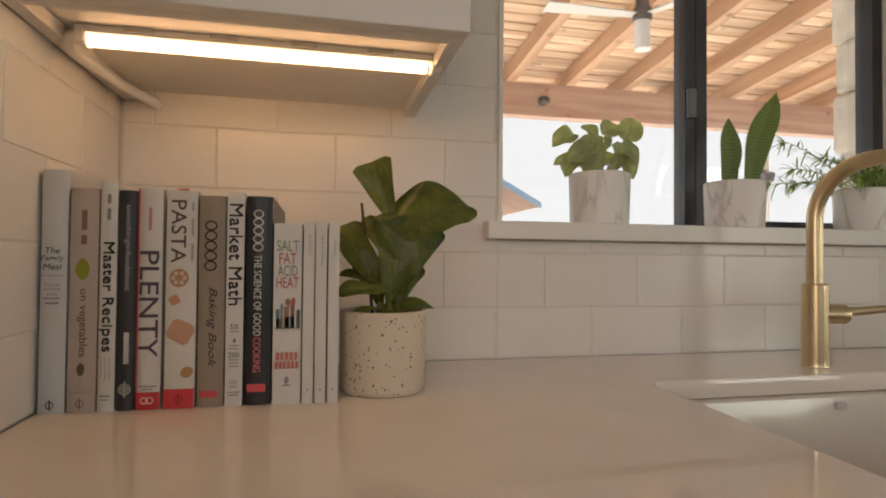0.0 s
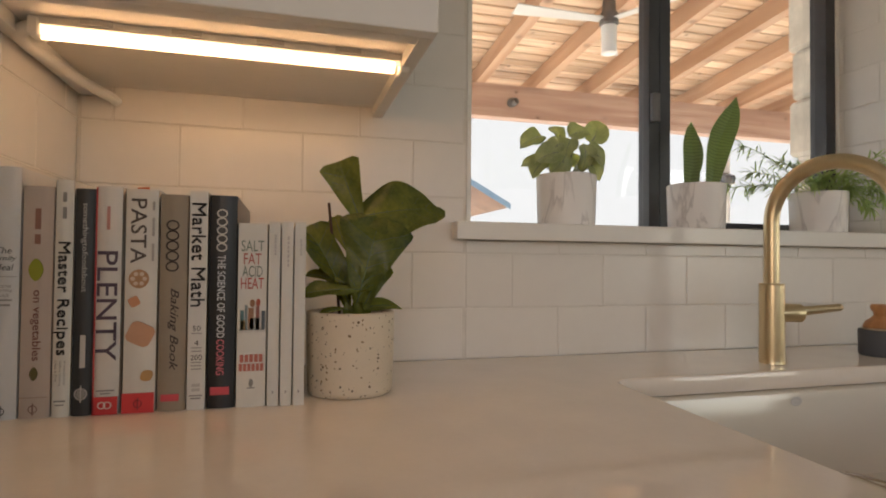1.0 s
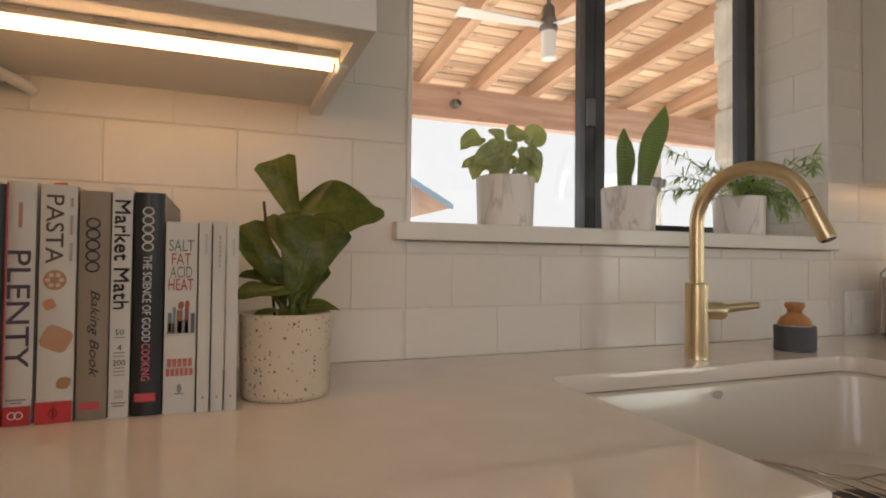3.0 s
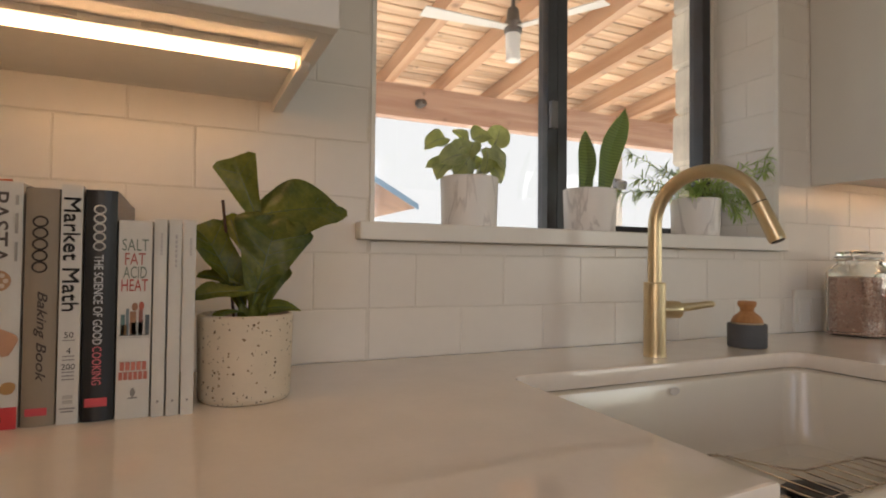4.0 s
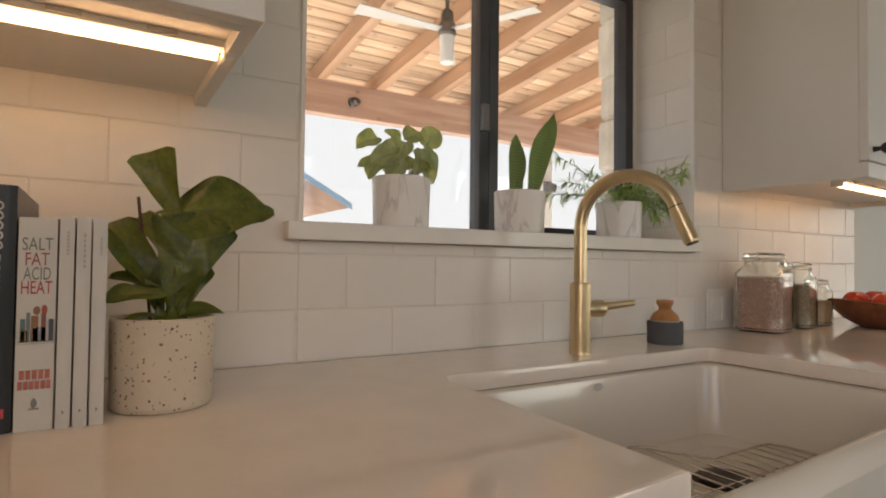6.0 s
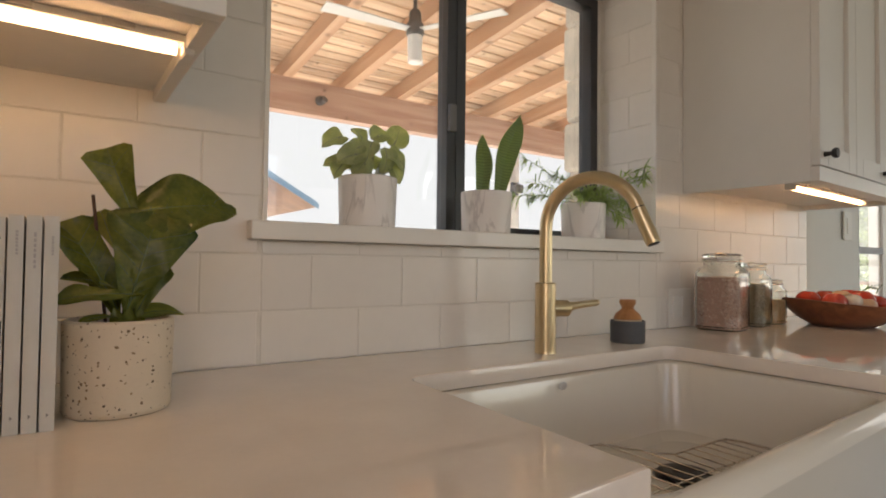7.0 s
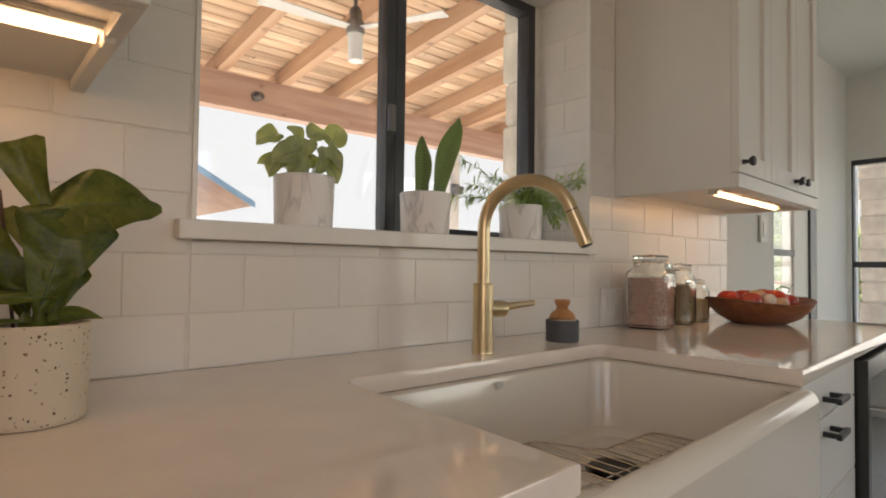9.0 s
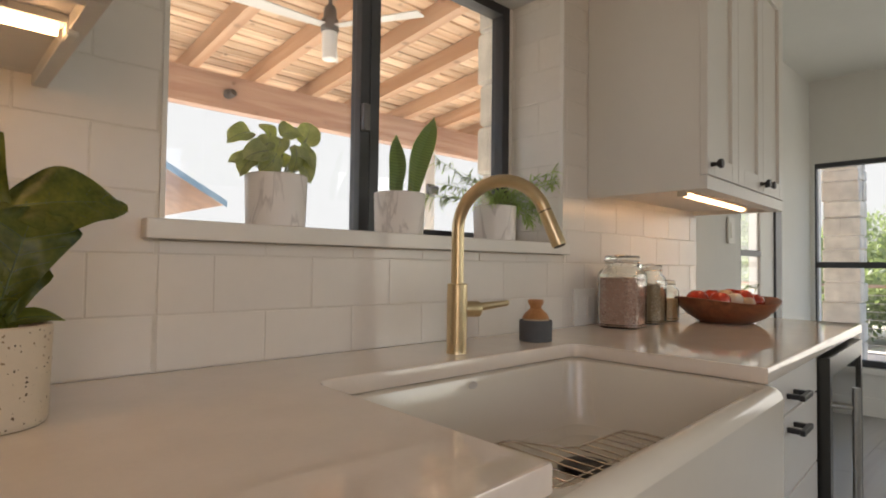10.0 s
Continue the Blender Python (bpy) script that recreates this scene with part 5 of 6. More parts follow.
def fiddle_fig():
    root = thing("fiddle_leaf_fig", (FX, FY, C + 0.095), "fiddle-leaf fig with large dark green leaves in the pot", "plant")
    part("stem", tube([(0.004, 0, -0.01), (0.009, 0, 0.03), (0.010, 0.003, 0.09), (0.013, 0.005, 0.135)], [0.007, 0.006, 0.0045, 0.003], 10), M_STEM, root)
    part("stake", tube([(-0.012, 0.018, -0.01), (-0.030, 0.022, 0.16)], 0.0019, 8), M_STEM, root, "thin brown support stake")
    # upright top leaf, big side leaf, broad front leaf, dark rear leaf, low leaves
    leaf(root, (0.015, 0.006, 0.128), (-0.031, 0.004, 0.080), 0.096, 0.060, M_FIG, (-0.30, -0.9, 0.1), M_RIB, curl=0.16, fold=0.30, wave=0.05, seed=1, shape="cut", nu=18)
    leaf(root, (0.012, 0.006, 0.140), (0.112, -0.014, 0.030), 0.126, 0.090, M_FIG, (-0.15, -0.80, 0.55), M_RIB, curl=0.50, fold=0.14, wave=0.08, seed=2, shape="broad", nu=20, nv=8, roll=0.4)
    leaf(root, (0.004, -0.014, 0.016), (0.023, -0.032, 0.106), 0.126, 0.118, M_FIG, (-0.12, -1.0, 0.10), M_RIB, curl=0.50, fold=0.06, wave=0.06, seed=3, shape="fan", nu=20, nv=8, roll=0.5)
    leaf(root, (-0.002, 0.004, 0.020), (-0.046, -0.004, 0.104), 0.122, 0.066, M_FIG, (0.45, -0.8, 0.2), M_RIB, curl=0.3, fold=0.40, wave=0.08, seed=4, shape="cut", nu=18, roll=0.5)
    leaf(root, (0.022, -0.020, 0.040), (-0.090, -0.018, 0.014), 0.086, 0.034, M_FIG, (0.0, -0.70, 1), M_RIB, curl=0.45, fold=0.2, wave=0.10, seed=5)
    leaf(root, (0.006, -0.006, 0.012), (0.064, -0.012, 0.030), 0.068, 0.026, M_FIG, (0.2, -0.6, 0.9), M_RIB, curl=1.0, fold=0.3, wave=0.05, seed=6, shape="broad")
    leaf(root, (0.0, -0.010, 0.012), (-0.045, -0.020, 0.020), 0.046, 0.018, M_FIG, (0, -0.3, 1), M_RIB, curl=0.9, fold=0.25, wave=0.03, seed=7)
    leaf(root, (0.006, 0.012, 0.050), (0.035, 0.05, 0.09), 0.090, 0.065, M_FIG, (0, 1, 0.4), M_RIB, curl=0.4, fold=0.2, wave=0.05, seed=8)
    leaf(root, (-0.004, 0.010, 0.090), (-0.026, 0.02, 0.07), 0.062, 0.026, M_FIG, (-0.3, -0.9, 0.2), M_RIB, curl=0.4, fold=0.25, wave=0.05, seed=9)
    leaf(root, (0.000, 0.006, 0.006), (-0.024, 0.002, 0.08), 0.082, 0.056, M_FIG, (-0.1, -1, 0.1), M_RIB, curl=0.4, fold=0.3, wave=0.08, seed=11, shape="fan")
    leaf(root, (0.010, -0.004, 0.004), (0.034, -0.004, 0.07), 0.084, 0.042, M_FIG, (0.2, -1, 0.1), M_RIB, curl=0.4, fold=0.3, wave=0.08, seed=12, shape="fan")
    leaf(root, (-0.006, -0.002, 0.048), (-0.062, 0.01, 0.030), 0.058, 0.022, M_FIG, (0.2, -0.6, 0.8), M_RIB, curl=0.5, fold=0.25, wave=0.05, seed=10)
    for k, (dx, dy) in enumerate(((-0.012, -0.014), (0.014, -0.016), (0.002, -0.020))):
        leaf(root, (0.006 + dx * 0.3, dy * 0.5, -0.012), (dx, dy, 0.04), 0.040, 0.018, M_FIG, (dx * 20, -1, 0.2), None, curl=0.5, fold=0.3, wave=0.08, seed=40 + k, shape="broad")
    return root


fiddle_fig()

SILLY = 0.082
P1, P2, P3 = (0.248, SILLY, WIN_B), (0.566, SILLY, WIN_B), (0.910, SILLY, WIN_B)
for p, h in ((P1, 0.108), (P2, 0.103), (P3, 0.100)):
    tagged(pot("marbled_pot", p, 0.0585, 0.0615, h, 0.005, M_MARBLE, "white marbled ceramic pot on the window sill"), group="window sill pots")


def peperomia():
    rng = random.Random(11)
    root = thing("round_leaf_plant", (P1[0], P1[1], P1[2] + 0.096), "bushy plant with round waxy green leaves", "plant")
    leaves = [(-0.080, 0.0, 0.090, 0.056, -165), (-0.012, 0.012, 0.100, 0.042, 110), (0.020, -0.012, 0.102, 0.058, 35), (0.079, 0.0, 0.100, 0.060, 80),
              (-0.034, -0.015, 0.072, 0.046, -150), (-0.004, -0.020, 0.078, 0.046, -120), (-0.050, -0.030, 0.034, 0.060, -165),
              (-0.066, -0.005, 0.020, 0.056, -140), (-0.030, -0.040, 0.016, 0.054, -110), (0.030, -0.040, 0.038, 0.058, -80), (0.056, -0.030, 0.040, 0.058, -25),
              (0.078, -0.005, 0.034, 0.046, -15), (0.060, -0.020, 0.014, 0.056, -50), (0.030, 0.030, 0.030, 0.050, 40), (-0.060, 0.028, 0.022, 0.052, 165),
              (0.064, 0.026, 0.024, 0.050, 10), (-0.008, 0.03, 0.034, 0.05, 130)]
    for i, (x, y, z, s, a) in enumerate(leaves):
        z += 0.020 * (z < 0.06)
        st = [(x * 0.12, y * 0.15, -0.01), (x * 0.45, y * 0.4, z * 0.55), (x * 0.85, y * 0.9, z)]
        part("leaf_stalk", tube(st, [0.0022, 0.002, 0.0014], 7), M_STALK, root)
        d = (math.cos(radians(a)), -0.25 + rng.uniform(-0.2, 0.2), math.sin(radians(a)) * 0.8 + (0.1 if z > 0.06 else 0.12))
        leaf(root, Vector((x * 0.85, y * 0.9, z)) - Vector(d).normalized() * s * 0.3, d, s, s * 0.92, M_PEP, (rng.uniform(-0.6, 0.6), -0.7, 0.7), M_STALK, curl=1.1, fold=0.30, wave=0.07, seed=30 + i, shape="round", nu=10, nv=5)
    return root


peperomia()


def snake_plant():
    root = thing("snake_plant", (P2[0], P2[1], P2[2] + 0.092), "snake plant with upright sword-shaped leaves", "plant")
    for x, y, dx, l, w, sway, sd in ((-0.020, 0.0, 0.018, 0.172, 0.040, 0.05, 1), (-0.004, 0.012, 0.032, 0.140, 0.018, 0.03, 2), (0.030, -0.005, 0.040, 0.252, 0.054, -0.05, 3), (0.004, 0.010, 0.010, 0.092, 0.020, 0.0, 4)):
        leaf(root, (x, y, -0.012), (dx, 0.004, 0.13), l, w, M_SNAKE, (0.12 * sd - 0.75, -0.85, 0), None, curl=0.16, fold=0.35, wave=0.06, seed=sd, shape="blade", thick=0.0022, nu=22, nv=4, sway=sway)
    return root


snake_plant()


def needle_plant():
    rng = random.Random(21)
    root = thing("needle_leaf_plant", (P3[0], P3[1], P3[2] + 0.088), "trailing plant with thin needle-like green leaves", "plant")
    ends = [(-0.205, 0.055, 0.022), (-0.17, 0.05, 0.125), (-0.09, 0.02, 0.085), (0.02, -0.05, 0.045), (0.085, -0.05, -0.005), (0.165, -0.075, 0.085), (0.135, -0.10, 0.115), (-0.03, -0.05, 0.04),
            (0.05, 0.02, 0.06), (-0.06, -0.04, 0.03), (0.12, -0.04, 0.04), (0.0, 0.05, 0.08), (-0.13, 0.06, 0.03), (0.07, -0.07, -0.025), (0.03, -0.06, 0.02), (-0.05, 0.0, 0.07), (0.10, -0.06, 0.02), (0.15, -0.09, 0.095), (0.11, -0.075, -0.01), (0.09, -0.08, 0.01), (-0.15, 0.045, 0.06)]
    for k, e in enumerate(ends):
        e = Vector(e)
        mid = e * 0.5 + Vector((0, 0, 0.03))
        pts = [(1 - t) ** 2 * Vector((0, 0, -0.005)) + 2 * t * (1 - t) * mid + t * t * e for t in [i / 8 for i in range(9)]]
        twig = part("twig", tube(pts, [0.0016 - 0.0001 * i for i in range(9)], 6), M_NEEDLE, root)
        bm = bmesh.new()
        for i in range(44):
            t = 0.25 + 0.75 * (i + 0.5) / 32 if i < 32 else 0.99
            s = t * 8
            j = min(7, int(s))
            p = pts[j].lerp(pts[j + 1], s - j)
            d = (pts[min(8, j + 1)] - pts[j]).normalized()
            off = Vector((rng.uniform(-1, 1), rng.uniform(-1, 1), rng.uniform(-1, 1)))
            d2 = (d * 0.8 + off).normalized()
            l = rng.uniform(0.022, 0.042)
            merge(bm, leaf_mesh(l, 0.0042, curl=0.5, fold=0.2, nu=4, nv=1, thick=0.0004, shape="sword"), aim(p, d2, (0, -0.3, 1)))
        tagged(part("needles", bm, M_NEEDLE, twig), kind="stuff")
    return root


needle_plant()


# ------------------------------------------------------------ tap and sink things
def faucet():
    root = thing("faucet", (0.533, -0.153, C), "brushed brass pull-down kitchen faucet", "faucet")
    part("base", lathe([(0, 0), (0.0215, 0), (0.0215, 0.003), (0.0208, 0.004), (0.0208, 0.139), (0.0198, 0.1415), (0.0135, 0.142), (0, 0.142)], 40), M_BRASS, root)
    ax = Vector((0.30, -0.954, 0)).normalized()
    R, z0 = 0.096, 0.251
    pts = [Vector((0, 0, 0.139)), Vector((0, 0, 0.2)), Vector((0, 0, z0))]
    for i in range(1, 23):
        a = radians(160 * i / 22)
        pts.append(ax * (R * (1 - math.cos(a))) + Vector((0, 0, z0 + R * math.sin(a))))
    part("spout_pipe", tube(pts, 0.0128, 20), M_BRASS, root)
    d = (pts[-1] - pts[-2]).normalized()
    e = pts[-1]
    head = part("spray_head", tube([e + d * 0.002, e + d * 0.003, e + d * 0.068, e + d * 0.072], [0.0128, 0.0132, 0.0136, 0.0128], 22), M_BRASS, root)
    part("nozzle", tube([e + d * 0.072, e + d * 0.074], 0.0105, 18), M_BLACK, head, "dark rubber nozzle")
    part("joint_ring", tube([e - d * 0.001, e + d * 0.002], 0.0122, 18), M_BLACK, root)
    hub = part("handle_hub", tube([(0.012, -0.004, 0.089), (0.046, -0.015, 0.089), (0.048, -0.0155, 0.089)], [0.0165, 0.0165, 0.0155], 24), M_BRASS, root)
    part("lever", tube([(0.042, -0.014, 0.092), (0.112, -0.036, 0.100), (0.116, -0.037, 0.1004)], [0.0088, 0.0064, 0.005], 14), M_BRASS, hub)
    return root


faucet()


def dish_brush():
    root = thing("dish_brush_set", (0.818, -0.135, C), "wooden dish brush standing in a slate grey holder", "dish brush")
    part("holder", lathe([(0, 0), (0.037, 0), (0.039, 0.002), (0.0395, 0.048), (0.0385, 0.0505), (0.036, 0.0505), (0.035, 0.046), (0, 0.044)], 44), M_GREYCUP, root, "matte slate grey round holder")
    part("bristles", lathe([(0, 0.044), (0.030, 0.044), (0.032, 0.0535), (0, 0.054)], 36), M_BRISTLE, root, "pale bristles")
    part("grip", lathe([(0, 0.0535), (0.031, 0.0535), (0.0315, 0.056), (0.027, 0.066), (0.018, 0.073), (0.0135, 0.078), (0.0145, 0.084), (0.0185, 0.090), (0.019, 0.095), (0.0175, 0.099), (0.0, 0.1005)], 40), M_BEECH, root, "turned beech grip")
    return root


dish_brush()


# ------------------------------------------------------------ jars and bowl
def jar(at, w, h, fill, fill_mat, label, rz=0, round_=False):
    root = thing("glass_jar", at, label, "jar", "storage jars", rz=rz)
    r = w * 0.22 if not round_ else w * 0.499

    def shell(off, z0, z1, neck):
        bm = bmesh.new()
        rings = []
        sh = h * 0.80
        for s, z, f in ((w / 2 - off - 0.006, z0, 1), (w / 2 - off, z0 + 0.006, 1), (w / 2 - off, sh * 0.93, 1), (w / 2 - off - w * 0.05, sh * 0.985, 1), (neck - off, sh + h * 0.045, 0), (neck - off, z1, 0)):
            n = 8
            if f:
                q = rounded(-s, s, -s, s, min(r, s * 0.98), n)
            else:
                q = rounded(-s, s, -s, s, s * 0.999, n)
            rings.append([bm.verts.new((x, y, z)) for x, y in q])
        return bm, rings
    neck = w * 0.40
    bm, ro = shell(0, 0.0, h * 0.93, neck)
    bm2, ri = shell(0.003, 0.005, h * 0.93, neck)
    bm2.free()
    ri = [[bm.verts.new(v) for v in ring] for ring in [[(x, y, z) for x, y, z in rr] for rr in inner_rings(w, h, r, neck)]]
    k = len(ro[0])
    for rings in (ro, ri):
        for a, b_ in zip(rings, rings[1:]):
            for i in range(k):
                bm.faces.new((a[i], a[(i + 1) % k], b_[(i + 1) % k], b_[i]))
    bm.faces.new(ro[0])
    bm.faces.new(ri[0])
    for i in range(k):
        bm.faces.new((ro[-1][i], ro[-1][(i + 1) % k], ri[-1][(i + 1) % k], ri[-1][i]))
    part("glass_body", bm, M_JAR, root)
    # contents: a slightly uneven heap just inside the glass
    s = w / 2 - 0.0042
    q = rounded(-s, s, -s, s, min(r, s * 0.98), 8)
    bm = bmesh.new()
    lo = [bm.verts.new((x * 0.965, y * 0.965, 0.006)) for x, y in q]
    hi = [bm.verts.new((x * 0.965, y * 0.965, fill + 0.002 * noise.noise((x * 60, y * 60, 0)))) for x, y in q]
    c = bm.verts.new((0, 0, fill + 0.004))
    for i in range(k):
        bm.faces.new((lo[i], lo[(i + 1) % k], hi[(i + 1) % k], hi[i]))
        bm.faces.new((hi[i], hi[(i + 1) % k], c))
    bm.faces.new(lo[::-1])
    cont = part("contents", bm, fill_mat, root, "dry grain filling")
    # loose grains along the heap's faces
    rng = random.Random(int(w * 1e4))
    verts, faces = [], []
    g = w * 0.026
    for _ in range(3600):
        i = rng.randrange(k)
        u, zz = rng.random(), rng.uniform(0.008, fill)
        x, y = q[i][0] * (1 - u) + q[(i + 1) % k][0] * u, q[i][1] * (1 - u) + q[(i + 1) % k][1] * u
        e = Euler((rng.uniform(0, 6), rng.uniform(0, 6), rng.uniform(0, 6))).to_matrix()
        b0 = len(verts)
        for v in ((g * 1.5, 0, 0), (-g * 1.5, 0, 0), (0, g * 0.7, 0), (0, -g * 0.7, 0), (0, 0, g * 0.6), (0, 0, -g * 0.6)):
            verts.append(Vector((x * 0.972, y * 0.972, zz)) + e @ Vector(v))
        faces += [(b0, b0 + 2, b0 + 4), (b0 + 2, b0 + 1, b0 + 4), (b0 + 1, b0 + 3, b0 + 4), (b0 + 3, b0, b0 + 4), (b0 + 2, b0, b0 + 5), (b0 + 1, b0 + 2, b0 + 5), (b0 + 3, b0 + 1, b0 + 5), (b0, b0 + 3, b0 + 5)]
    me = bpy.data.meshes.new("grains")
    me.from_pydata(verts, [], faces)
    me.materials.append(fill_mat)
    tagged(part("grains", me, fill_mat, cont), kind="stuff")
    lid = part("lid", lathe([(0, h * 0.945), (neck * 0.9, h * 0.945), (neck * 1.04, h * 0.95), (neck * 1.05, h * 0.985), (neck * 0.98, h), (0, h * 0.995)], 40), M_JAR, root, "clear glass lid")
    ring = [(neck * 1.06 * math.cos(a * math.pi / 16), neck * 1.06 * math.sin(a * math.pi / 16), h * 0.937) for a in range(33)]
    part("gasket", tube(ring, 0.0025, 8, caps=False), M_PLASTIC, lid, "pale rubber gasket")
    ring2 = [(x * 1.03, y * 1.03, h * 0.90) for x, y, z in ring]
    wire = part("wire_bail", tube(ring2, 0.0017, 8, caps=False), M_CHROME, root, "steel wire bail")
    for s in (-1, 1):
        part("clasp_wire", tube([(s * neck * 1.08, -0.012, h * 0.90), (s * neck * 1.14, -0.004, h * 0.95), (s * neck * 1.0, 0.0, h * 1.005), (0, 0, h * 1.012)], 0.0016, 8), M_CHROME, wire)
    return root


def inner_rings(w, h, r, neck, off=0.003):
    out = []
    sh = h * 0.80
    for s, z, f in ((w / 2 - off - 0.006, 0.005, 1), (w / 2 - off, 0.011, 1), (w / 2 - off, sh * 0.93, 1), (w / 2 - off - w * 0.05, sh * 0.98, 1), (neck - off, sh + h * 0.045, 0), (neck - off, h * 0.93, 0)):
        q = rounded(-s, s, -s, s, min(r, s * 0.98) if f else s * 0.999, 8)
        out.append([(x, y, z) for x, y in q])
    return out


jar((1.288, -0.10, C), 0.122, 0.215, 0.148, M_GRAIN, "large square clip-top glass jar of red grain", 8)
jar((1.472, -0.095, C), 0.088, 0.19, 0.125, M_SEED, "medium clip-top glass jar of dark mixed seeds", 5)
jar((1.603, -0.09, C), 0.066, 0.138, 0.075, M_OAT, "small clip-top glass jar of pale grain", -6)


def bowl_with_produce():
    bx, by = 1.735, -0.235
    root = thing("wooden_bowl", (bx, by, C), "wide dark wooden bowl full of tomatoes and onions", "bowl")
    prof = [(0, 0.0), (0.085, 0.0), (0.10, 0.004), (0.135, 0.022), (0.165, 0.048), (0.182, 0.072), (0.1835, 0.076), (0.181, 0.078), (0.176, 0.074), (0.158, 0.052), (0.125, 0.028), (0.09, 0.014), (0, 0.012)]
    bm = lathe([(r * 0.9, z) for r, z in prof], 72)
    for v in bm.verts:
        r = math.hypot(v.co.x, v.co.y)
        v.co.z += 0.010 * (r / 0.18) ** 2 * math.cos(2 * math.atan2(v.co.y, v.co.x) + 1.0) * (v.co.z > 0.02)
    part("shell", bm, M_DARKWOOD, root)

    def fruit(name, label, cat, x, y, z, r, mat, squash=0.88, lobes=5, grp=""):
        x, y, r = x * 0.88, y * 0.88, r * 0.94
        t = thing(name, (bx + x, by + y, C + z), label, cat, grp)
        bm = lathe([(0, -r * squash)] + [(r * math.cos(a), r * squash * math.sin(a) - (0.12 * r if a > 1.25 else 0)) for a in [radians(-75 + 10 * k) for k in range(17)]] + [(0, r * squash * 0.82)], 30)
        for v in bm.verts:
            an = math.atan2(v.co.y, v.co.x)
            f = 1 + 0.03 * math.cos(lobes * an) * max(0, v.co.z / r + 0.4)
            v.co.x *= f
            v.co.y *= f
        part("skin", bm, mat, t)
        return t
    rng = random.Random(4)
    tom = []
    for x, y, z, r in ((-0.115, -0.02, 0.075, 0.036), (-0.085, 0.075, 0.076, 0.038), (0.0, -0.055, 0.078, 0.042), (0.055, -0.08, 0.068, 0.036), (0.105, -0.05, 0.07, 0.034), (0.02, 0.06, 0.075, 0.04), (0.10, 0.04, 0.068, 0.036), (0.03, -0.005, 0.085, 0.034), (0.135, -0.005, 0.072, 0.028)):
        tom.append(fruit("tomato", "ripe red tomato in the wooden bowl", "tomato", x, y, z, r, M_TOMATO, grp="tomatoes"))
    fruit("onion", "pale yellow onion in the wooden bowl", "onion", -0.05, -0.015, 0.082, 0.034, M_ONION, 0.95, 1)
    fruit("shallot", "brown-skinned shallot in the wooden bowl", "shallot", -0.03, -0.085, 0.066, 0.028, M_ONION, 0.9, 1)
    fruit("garlic_bulb", "pale garlic bulb in the wooden bowl", "garlic", -0.075, -0.06, 0.080, 0.026, M_GARLIC, 0.9, 7)
    vine = thing("tomato_vine", (bx + 0.06, by - 0.03, C + 0.112), "curling green tomato vine on the fruit", "vine")
    part("vine_stem", tube([(-0.06, -0.02, -0.005), (-0.03, -0.03, 0.010), (0.01, -0.03, 0.006), (0.045, -0.03, 0.002), (0.062, -0.02, -0.012)], 0.0022, 7), M_VINE, vine)
    for i in range(5):
        x = -0.05 + 0.026 * i
        part("tendril", tube([(x, -0.03, 0.006), (x + 0.008, -0.035, 0.016), (x + 0.014, -0.03, 0.012), (x + 0.012, -0.022, 0.0)], 0.0013, 6), M_VINE, vine)
    return root


bowl_with_produce()


def led_cable():
    root = thing("light_cable", (-0.577, -0.1, CAB1_Z + 0.005), "thick white cable under the wall cabinet", "cable")
    pts = [(-0.004, -0.150, 0.003), (-0.016, -0.150, 0.000), (-0.026, -0.135, -0.002), (-0.029, -0.100, -0.003), (-0.022, -0.04, -0.004), (-0.012, 0.02, -0.006), (0.000, 0.06, -0.008), (0.010, 0.090, -0.010), (0.012, 0.098, -0.013)]
    P = [Vector(p) for p in pts]
    fine = []
    for i in range(len(P) - 1):
        p0, p1, p2, p3 = P[max(0, i - 1)], P[i], P[i + 1], P[min(len(P) - 1, i + 2)]
        for k in range(6):
            t = k / 6
            fine.append(0.5 * (2 * p1 + (p2 - p0) * t + (2 * p0 - 5 * p1 + 4 * p2 - p3) * t * t + (3 * p1 - p0 - 3 * p2 + p3) * t ** 3))
    fine.append(P[-1])
    part("sheath", tube(fine, 0.0078, 12), M_PLASTIC, root)
    return root


led_cable()

# ------------------------------------------------------------ tiles
def tile_mesh(w, h):
    """One glazed tile in the plane x-z, face at y=0, centred, slightly pillowed."""
    def make():
        bm = bmesh.new()
        a, b_, c = w / 2, h / 2, 0.0013
        back = [bm.verts.new((x, 0.0075, z)) for x, z in ((-a, -b_), (a, -b_), (a, b_), (-a, b_))]
        mid = [bm.verts.new((x, 0.0008, z)) for x, z in ((-a, -b_), (a, -b_), (a, b_), (-a, b_))]
        fr = [bm.verts.new((x, 0.0, z)) for x, z in ((-a + c, -b_ + c), (a - c, -b_ + c), (a - c, b_ - c), (-a + c, b_ - c))]
        for i in range(4):
            j = (i + 1) % 4
            bm.faces.new((back[i], back[j], mid[j], mid[i]))
            bm.faces.new((mid[i], mid[j], fr[j], fr[i]))
        bm.faces.new(fr)
        return bm
    return mesh_cache("tile|%.4f|%.4f" % (w, h), make, M_TILE, False)


GAP = 0.0022
rng_t = random.Random(9)


def tile(parent, m, w, h):
    wob = pose(0, 0, 0, rng_t.uniform(-0.12, 0.12), 0, rng_t.uniform(-0.1, 0.1))
    return part("tile", tile_mesh(round(w, 3), round(h, 3)), M_TILE, parent, "", m @ wob)


def tile_rows(z_lo, z_hi):
    zs = [C] + [ROW0 + TH * i for i in range(20)]
    for k, (a, b_) in enumerate(zip(zs, zs[1:])):
        lo, hi = max(a, z_lo), min(b_, z_hi)
        if hi - lo > 0.012:
            yield k, lo, hi


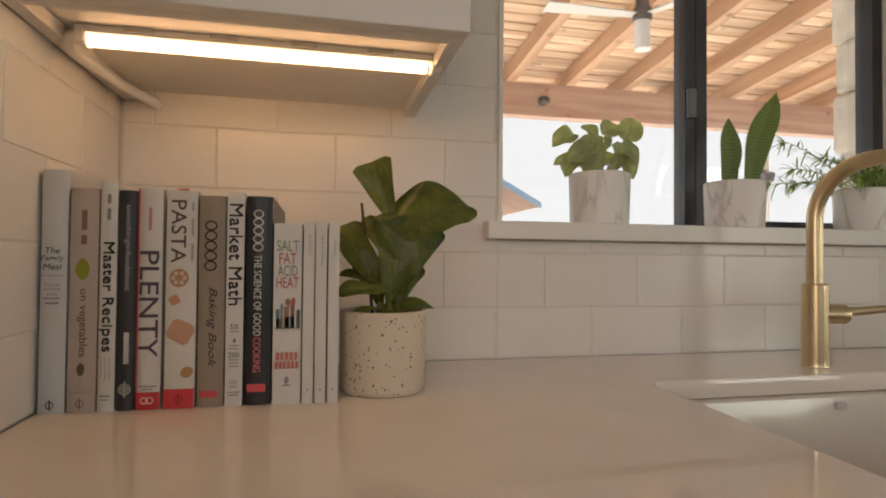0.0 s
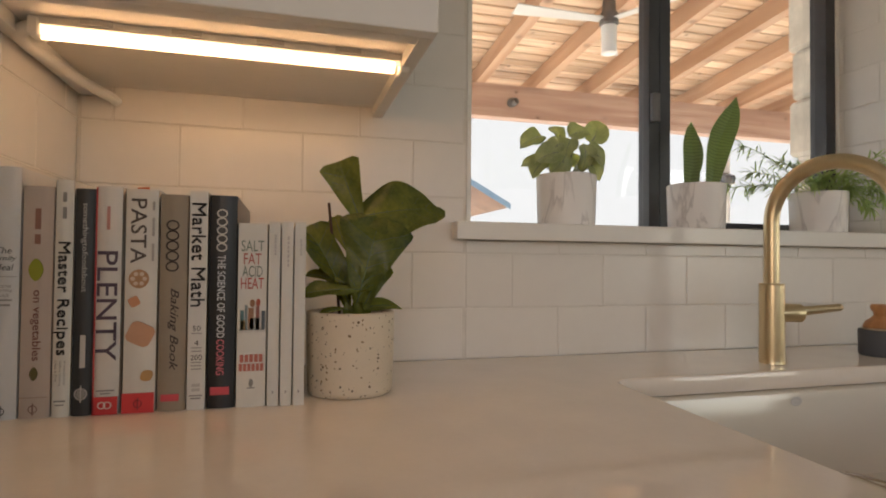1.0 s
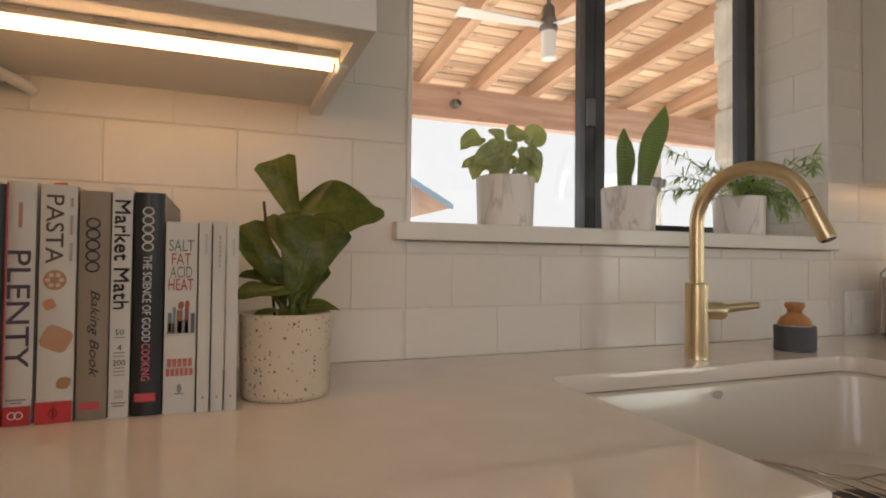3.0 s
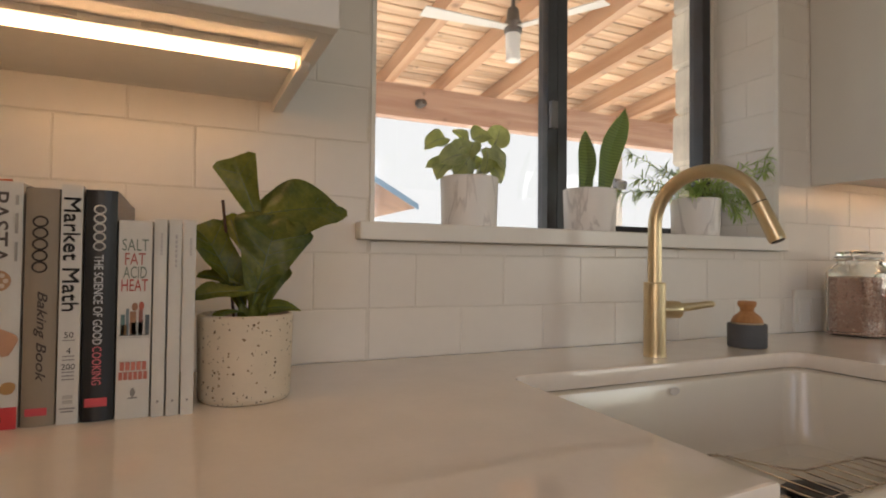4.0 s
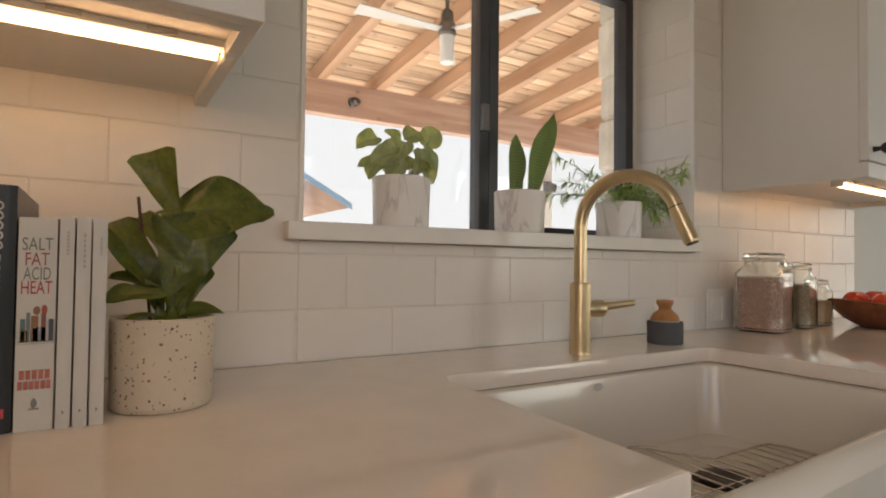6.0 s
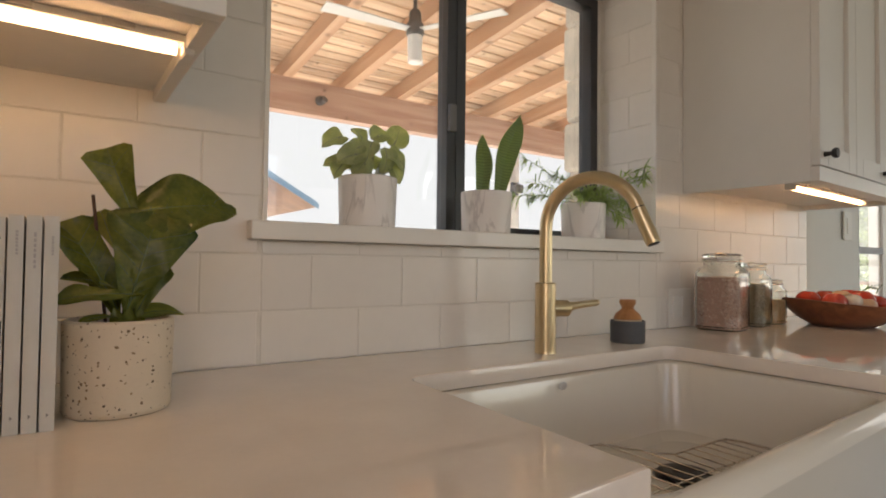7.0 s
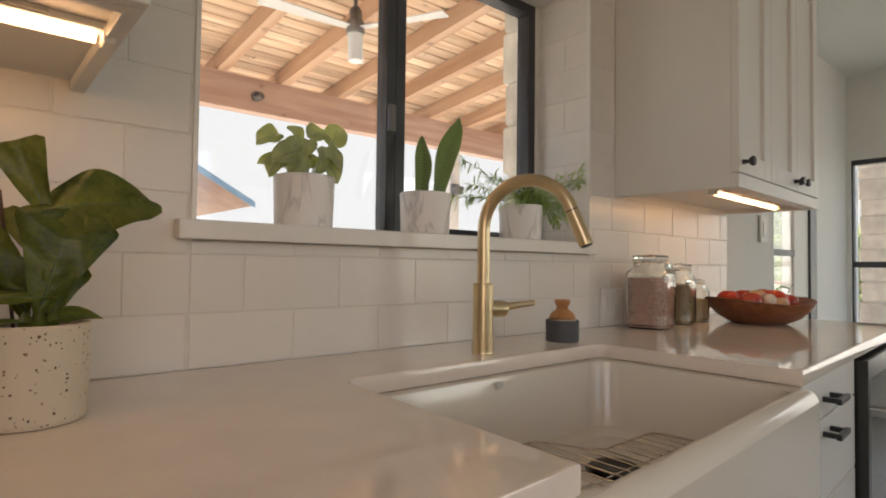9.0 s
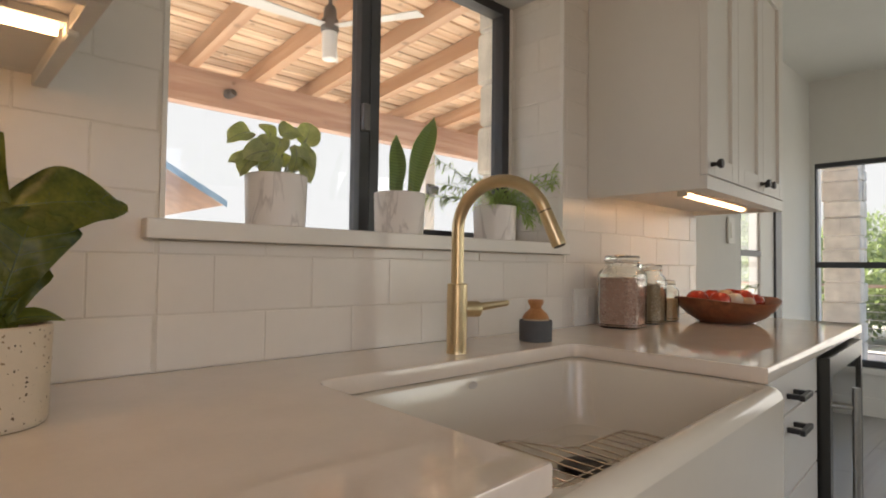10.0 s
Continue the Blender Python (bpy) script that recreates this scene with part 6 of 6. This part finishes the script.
def spans(k, x_lo, x_hi, offset=0.0, tw=TW):
    x0 = offset + (0.5 * tw if k % 2 else 0.0)
    i = math.floor((x_lo - x0) / tw) - 1
    while x0 + i * tw < x_hi:
        a, b_ = max(x_lo, x0 + i * tw), min(x_hi, x0 + (i + 1) * tw)
        if b_ - a > 0.01:
            yield a, b_
        i += 1


def tile_field(parent, x_lo, x_hi, z_lo, z_hi, place, offset=0.0):
    for k, a, b_ in tile_rows(z_lo, z_hi):
        for p, q in spans(k, x_lo, x_hi, offset):
            tile(parent, place((p + q) / 2, (a + b_) / 2), q - p - GAP, b_ - a - GAP)


ZT = 2.2
north = lambda x, z: pose(x, 0, z)
grout = structure("grout_north", boxes([(LEFT, WIN_L - 0.008, 0.0011, 0.0036, C, ZT), (WIN_L - 0.008, WIN_R + 0.007, 0.0011, 0.0036, C, WIN_B - 0.033), (WIN_R + 0.007, END, 0.0011, 0.0036, C, ZT)]), M_GROUT, "pale grout bed behind the wall tiles", "grout")
tile_field(wall_n, LEFT + 0.002, WIN_L - 0.008, C, ZT, north)
tile_field(wall_n, WIN_L - 0.008, WIN_R + 0.007, C, WIN_B - 0.033, north)
tile_field(wall_n, WIN_R + 0.007, END, C, ZT, north)
structure("grout_reveal", box(WIN_R + 0.0011, WIN_R + 0.0058, 0.0125, REVEAL, WIN_B, WIN_T), M_GROUT, "pale grout bed behind the reveal tiles", "grout")
grout_w = structure("grout_west", box(LEFT - 0.0036, LEFT - 0.0011, -0.9, 0.002, C, 1.75), M_GROUT, "pale grout bed behind the side wall tiles", "grout")
tile_field(wall_w, 0.002, 0.9, C, 1.75, lambda x, z: pose(LEFT, -x, z, 0, 0, 90) , offset=0.05)
tile_field(wall_n, 0.004, REVEAL, WIN_B, WIN_T - 0.01, lambda x, z: pose(WIN_R, x, z, 0, 0, -90), offset=0.09)

# floor boards, laid with staggered ends
def floor_boards():
    wide = (0.32 - BACK) / 16
    for j in range(16):
        cuts = [LEFT]
        x = LEFT + (0.35, 0.95, 0.6, 1.2)[j % 4]
        while x < FAR - 0.15:
            cuts.append(x)
            x += 1.25
        cuts.append(FAR)
        for a, b in zip(cuts, cuts[1:]):
            w = round(b - a, 3)
            me = mesh_cache(("floor_plank", w), lambda: box(0.001, w - 0.001, 0.001, wide - 0.001, -0.012, 0.0, 0.0015, 1), M_FLOOR, False)
            part("floor_plank", me, M_FLOOR, floor, "", pose(a, BACK + wide * j, 0))


floor_boards()
